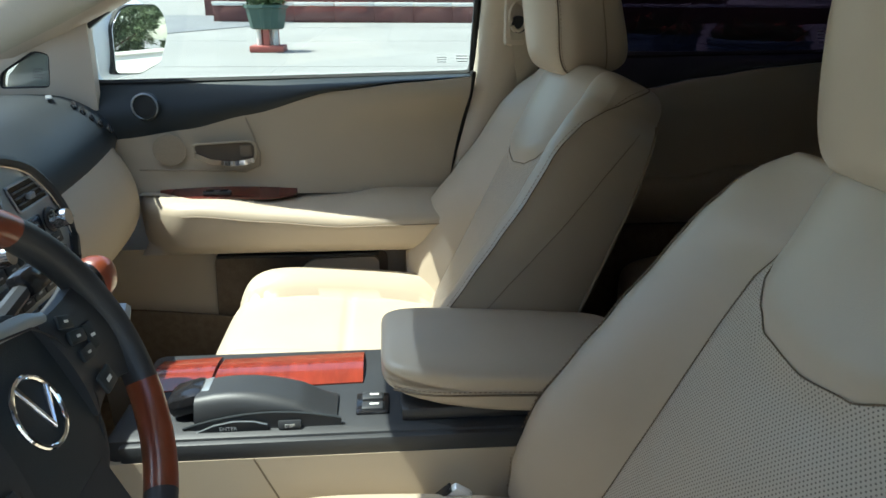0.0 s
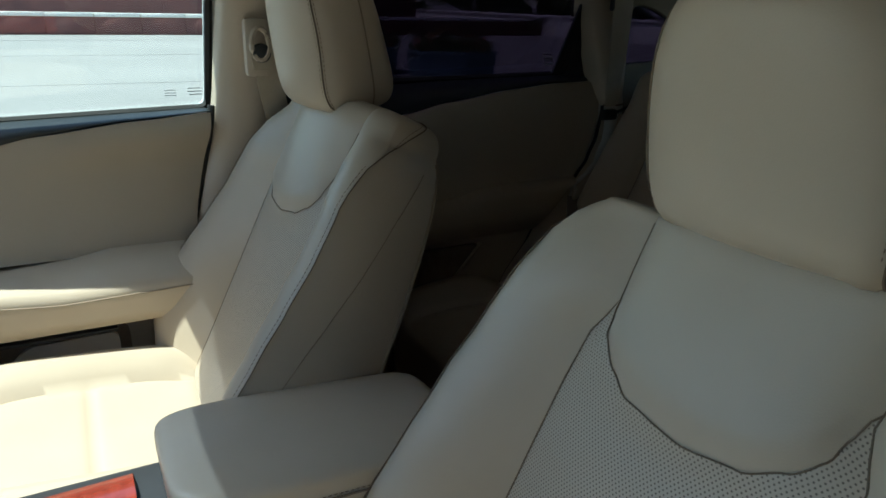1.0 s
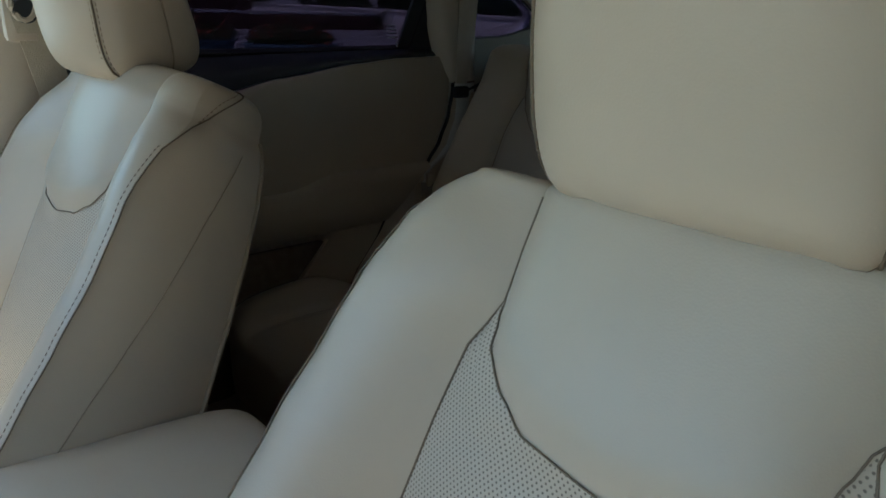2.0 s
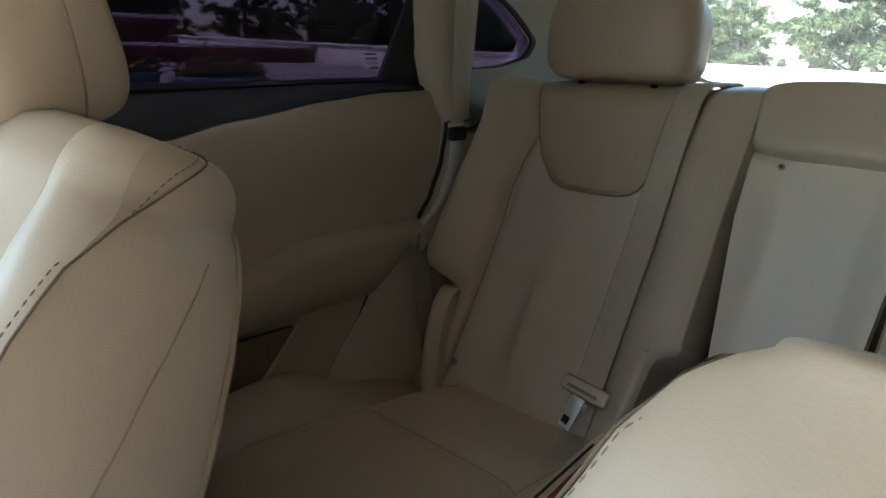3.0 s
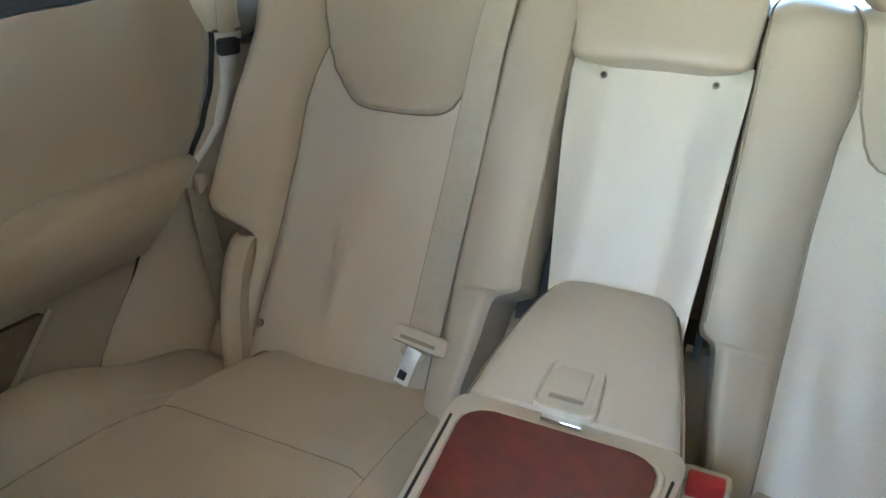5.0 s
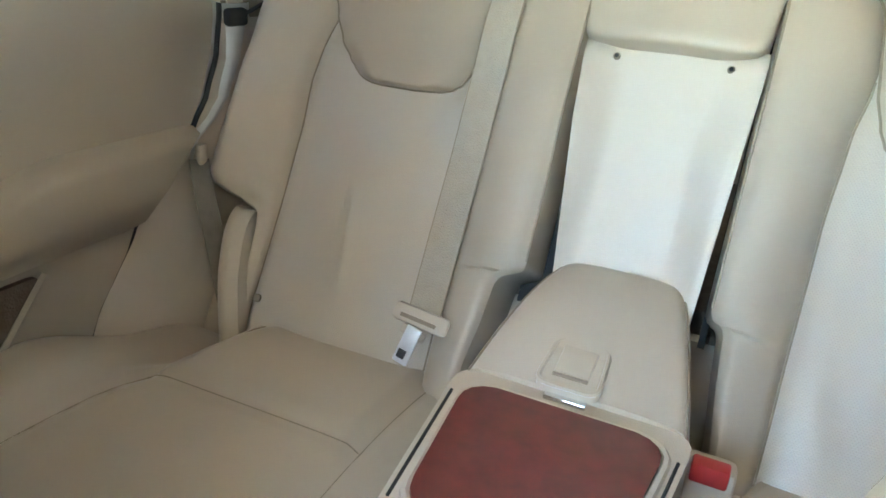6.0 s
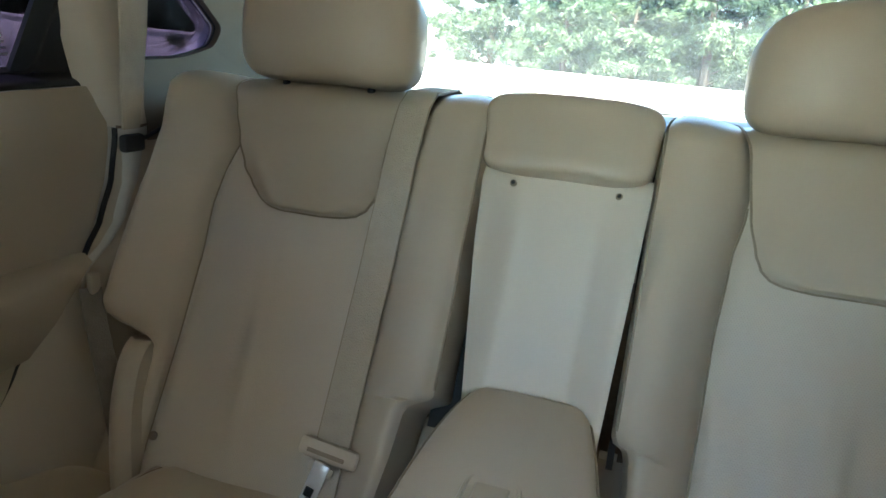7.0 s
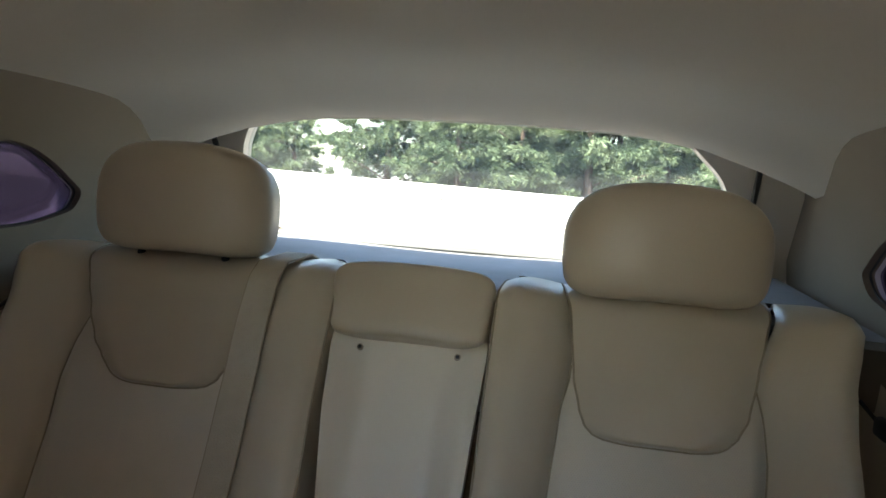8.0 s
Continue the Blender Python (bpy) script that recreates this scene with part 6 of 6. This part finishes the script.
def conifer(seed, height, spread, mat=LEAF):
    """A broad cedar: tapered trunk, drooping limbs, sprays along them."""
    random.seed(seed)
    root = thing("conifer_tree", "dense green conifer behind the white wall", "tree", group="trees behind the wall")
    tube_pts = [(0.06 * math.sin(3 * t), 0.05 * math.cos(4 * t), height * t) for t in [k / 8 for k in range(9)]]
    rings = [[(p[0] + (0.16 * (1 - 0.9 * k / 8)) * math.cos(a), p[1] + (0.16 * (1 - 0.9 * k / 8)) * math.sin(a), p[2]) for a in [2 * math.pi * j / 8 for j in range(8)]] for k, p in enumerate(tube_pts)]
    loft("trunk", rings, BARK, root)
    limbs = []
    for k in range(64):
        z = height * (0.03 + 0.95 * (k / 63) ** 0.95)
        reach = spread * (1 - (z / height) ** 1.5) * random.uniform(0.75, 1.15) + 0.25
        a = k * 2.4 + random.uniform(-0.4, 0.4)
        limbs.append((Vector((0, 0, z)), Vector((math.cos(a) * reach, math.sin(a) * reach, z + reach * random.uniform(-0.15, 0.35)))))
    for p, q in limbs[::3]:
        tube("limb", [p, p.lerp(q, 0.5) + Vector((0, 0, 0.05)), q], 0.025, BARK, root, n=5)

    clumps = []
    for p, q in limbs:
        span = (q - p).length
        for k in range(max(3, int(span / 0.22))):
            t = 0.25 + 0.8 * k / max(2, int(span / 0.22) - 1)
            side = Vector((random.uniform(-1, 1), random.uniform(-1, 1), random.uniform(-0.6, 0.5))) * (0.26 * (1.15 - 0.5 * t))
            way = ((q - p).normalized() + side * 1.6 + Vector((0, 0, random.uniform(-0.25, 0.35)))).normalized()
            clumps.append((p.lerp(q, t) + side, way, random.uniform(0.20, 0.40)))

    def spot():
        c, way, long = random.choice(clumps)
        t = random.random()
        off = Vector((random.gauss(0, 1), random.gauss(0, 1), random.gauss(0, 0.7))) * (0.095 * (1.15 - 0.7 * t))
        return c + way * (long * t) + off, way * 0.9 + off * 5 + Vector((0, 0, -0.25)) + Vector((random.uniform(-1, 1), random.uniform(-1, 1), random.uniform(-1, 1))) * 0.35
    leaf_cloud("crown", 42000, spot, 0.14, mat, root, "ragged green needle crown", slim=(0.07, 0.15))
    return root


kinds = [conifer(3, 5.2, 1.9), conifer(8, 4.4, 1.7), conifer(15, 6.0, 2.1)]
GAP = (7.2, 10.2)
random.seed(5)
row = [(-27 + 2.35 * k + random.uniform(-0.4, 0.4), -22.6 + random.uniform(-0.8, 0.8)) for k in range(24)]
for k, (x, y) in enumerate(row):
    m = lot(x, y, random.uniform(0, 360))
    sc = random.uniform(0.82, 1.12)
    if GAP[0] < x < GAP[1]:
        sc = 0.62
    if k < 3:
        kinds[k].matrix_world = m @ Matrix.Scale(sc, 4)
        kinds[k].scale = (sc, sc, sc)
    else:
        c = copy_thing(kinds[k % 3], m)
        c.scale = (sc, sc, sc * random.uniform(0.9, 1.1))

# a second row closes the gaps, but for one opening to the sky
for k in range(22):
    x = -25.8 + 2.35 * k + random.uniform(-0.5, 0.5)
    if GAP[0] < x < GAP[1]:
        continue
    c = copy_thing(kinds[(k + 1) % 3], lot(x, -25.2 + random.uniform(-0.6, 0.6), random.uniform(0, 360)))
    sc = random.uniform(1.05, 1.25)
    c.scale = (sc, sc, sc)

# dark trees and a block far behind the low wall
for k in range(9):
    c = copy_thing(kinds[k % 3], lot(48 + random.uniform(-2, 4), -46 + 6.5 * k + random.uniform(-2, 2), 40 * k))
    c.scale = (1.4, 1.4, 1.4)
    tagged(c, "dark conifer far across the lot", "tree", "far trees")
block = thing("far_building", "low dim building beyond the wall", "building", lot(54, -6))
rbox("wall", (0, 0, 3.2), (8, 34, 6.4), FACADE, block, r=0.05)
rbox("roof", (0, 0, 6.55), (8.8, 35, 0.3), WHITEWALL, block, r=0.05)
for k in range(8):
    w = rbox("window", (-4.02, -14.5 + 4.1 * k, 3.6), (0.12, 2.0, 2.2), GLOSSY, block, "dark window", r=0.02)
    rbox("sill", (-4.1, -14.5 + 4.1 * k, 2.45), (0.25, 2.2, 0.1), WHITEWALL, w, r=0.02)


def planter(at, seed):
    """A six-sided painted trough with bedding flowers."""
    random.seed(seed)
    at = at @ Matrix.Scale(0.86, 4)
    root = thing("flower_planter", "blue-grey hexagonal concrete planter with orange flowers", "planter", at, group="planters on the lot")

    def ring(r, z):
        return [(r * math.cos(math.pi / 3 * k + 0.52), r * math.sin(math.pi / 3 * k + 0.52), z) for k in range(6)]
    loft("trough", [ring(0.92, 0.0), ring(0.95, 0.03), ring(1.0, 0.50), ring(1.04, 0.54), ring(1.04, 0.60), ring(0.92, 0.60), ring(0.92, 0.50)], BLUEPAINT, root, sharp=20)
    loft("soil_bed", [ring(0.93, 0.45), ring(0.93, 0.52)], SOIL, root)

    def spot():
        a, r = random.uniform(0, 6.283), 0.9 * math.sqrt(random.random())
        mound = 0.40 * (1 - r / 1.0) + 0.1 * math.sin(3 * a + seed)
        p = Vector((r * math.cos(a), r * math.sin(a), 0.5 + random.uniform(0, 0.18 + max(0, mound))))
        return p, Vector((random.uniform(-1, 1), random.uniform(-1, 1), random.uniform(0.2, 1.2)))
    leaf_cloud("bedding_leaves", 2400, spot, 0.09, LEAFDARK, root, "low green bedding plants")

    def bloom():
        p, d = spot()
        return p + Vector((0, 0, 0.06)), d
    leaf_cloud("blossoms", 420, bloom, 0.08, FLOWER, root, "orange blossoms")
    return root


planter(lot(11.4, -6.4, 20), 1)
planter(lot(13.0, -5.2, 5), 2)

stand = thing("urn_stand", "dark green flower urn on a faded red slatted stand", "planter", lot(15.0, 2.6) @ Matrix.Scale(0.74, 4))
rbox("base_slab", (0, 0, 0.09), (0.95, 0.95, 0.18), REDPAINT, stand, "faded red base slab", r=0.03)
for k in range(6):
    a = 2 * math.pi * k / 6
    rbox("slat", (0.27 * math.cos(a), 0.27 * math.sin(a), 0.40), (0.10, 0.17, 0.46), REDPAINT if k % 2 else WHITEWALL, stand, r=0.02, turn=(0, 0, math.degrees(a)))
def urn_ring(r, z):
    return [(r * math.cos(2 * math.pi * k / 8), r * math.sin(2 * math.pi * k / 8), z) for k in range(8)]
loft("urn", [urn_ring(0.42, 0.62), urn_ring(0.48, 0.66), urn_ring(0.58, 1.18), urn_ring(0.63, 1.2), urn_ring(0.63, 1.28), urn_ring(0.54, 1.28), urn_ring(0.54, 1.2)], GREENPAINT, stand, "dark green urn", sharp=25)
random.seed(9)


def urn_spot():
    a, r = random.uniform(0, 6.283), 0.55 * math.sqrt(random.random())
    return Vector((r * math.cos(a), r * math.sin(a), 1.22 + random.uniform(0, 0.35))), Vector((random.uniform(-1, 1), random.uniform(-1, 1), random.uniform(0.1, 1)))


leaf_cloud("urn_plant", 900, urn_spot, 0.12, LEAFDARK, stand, "leafy plant")
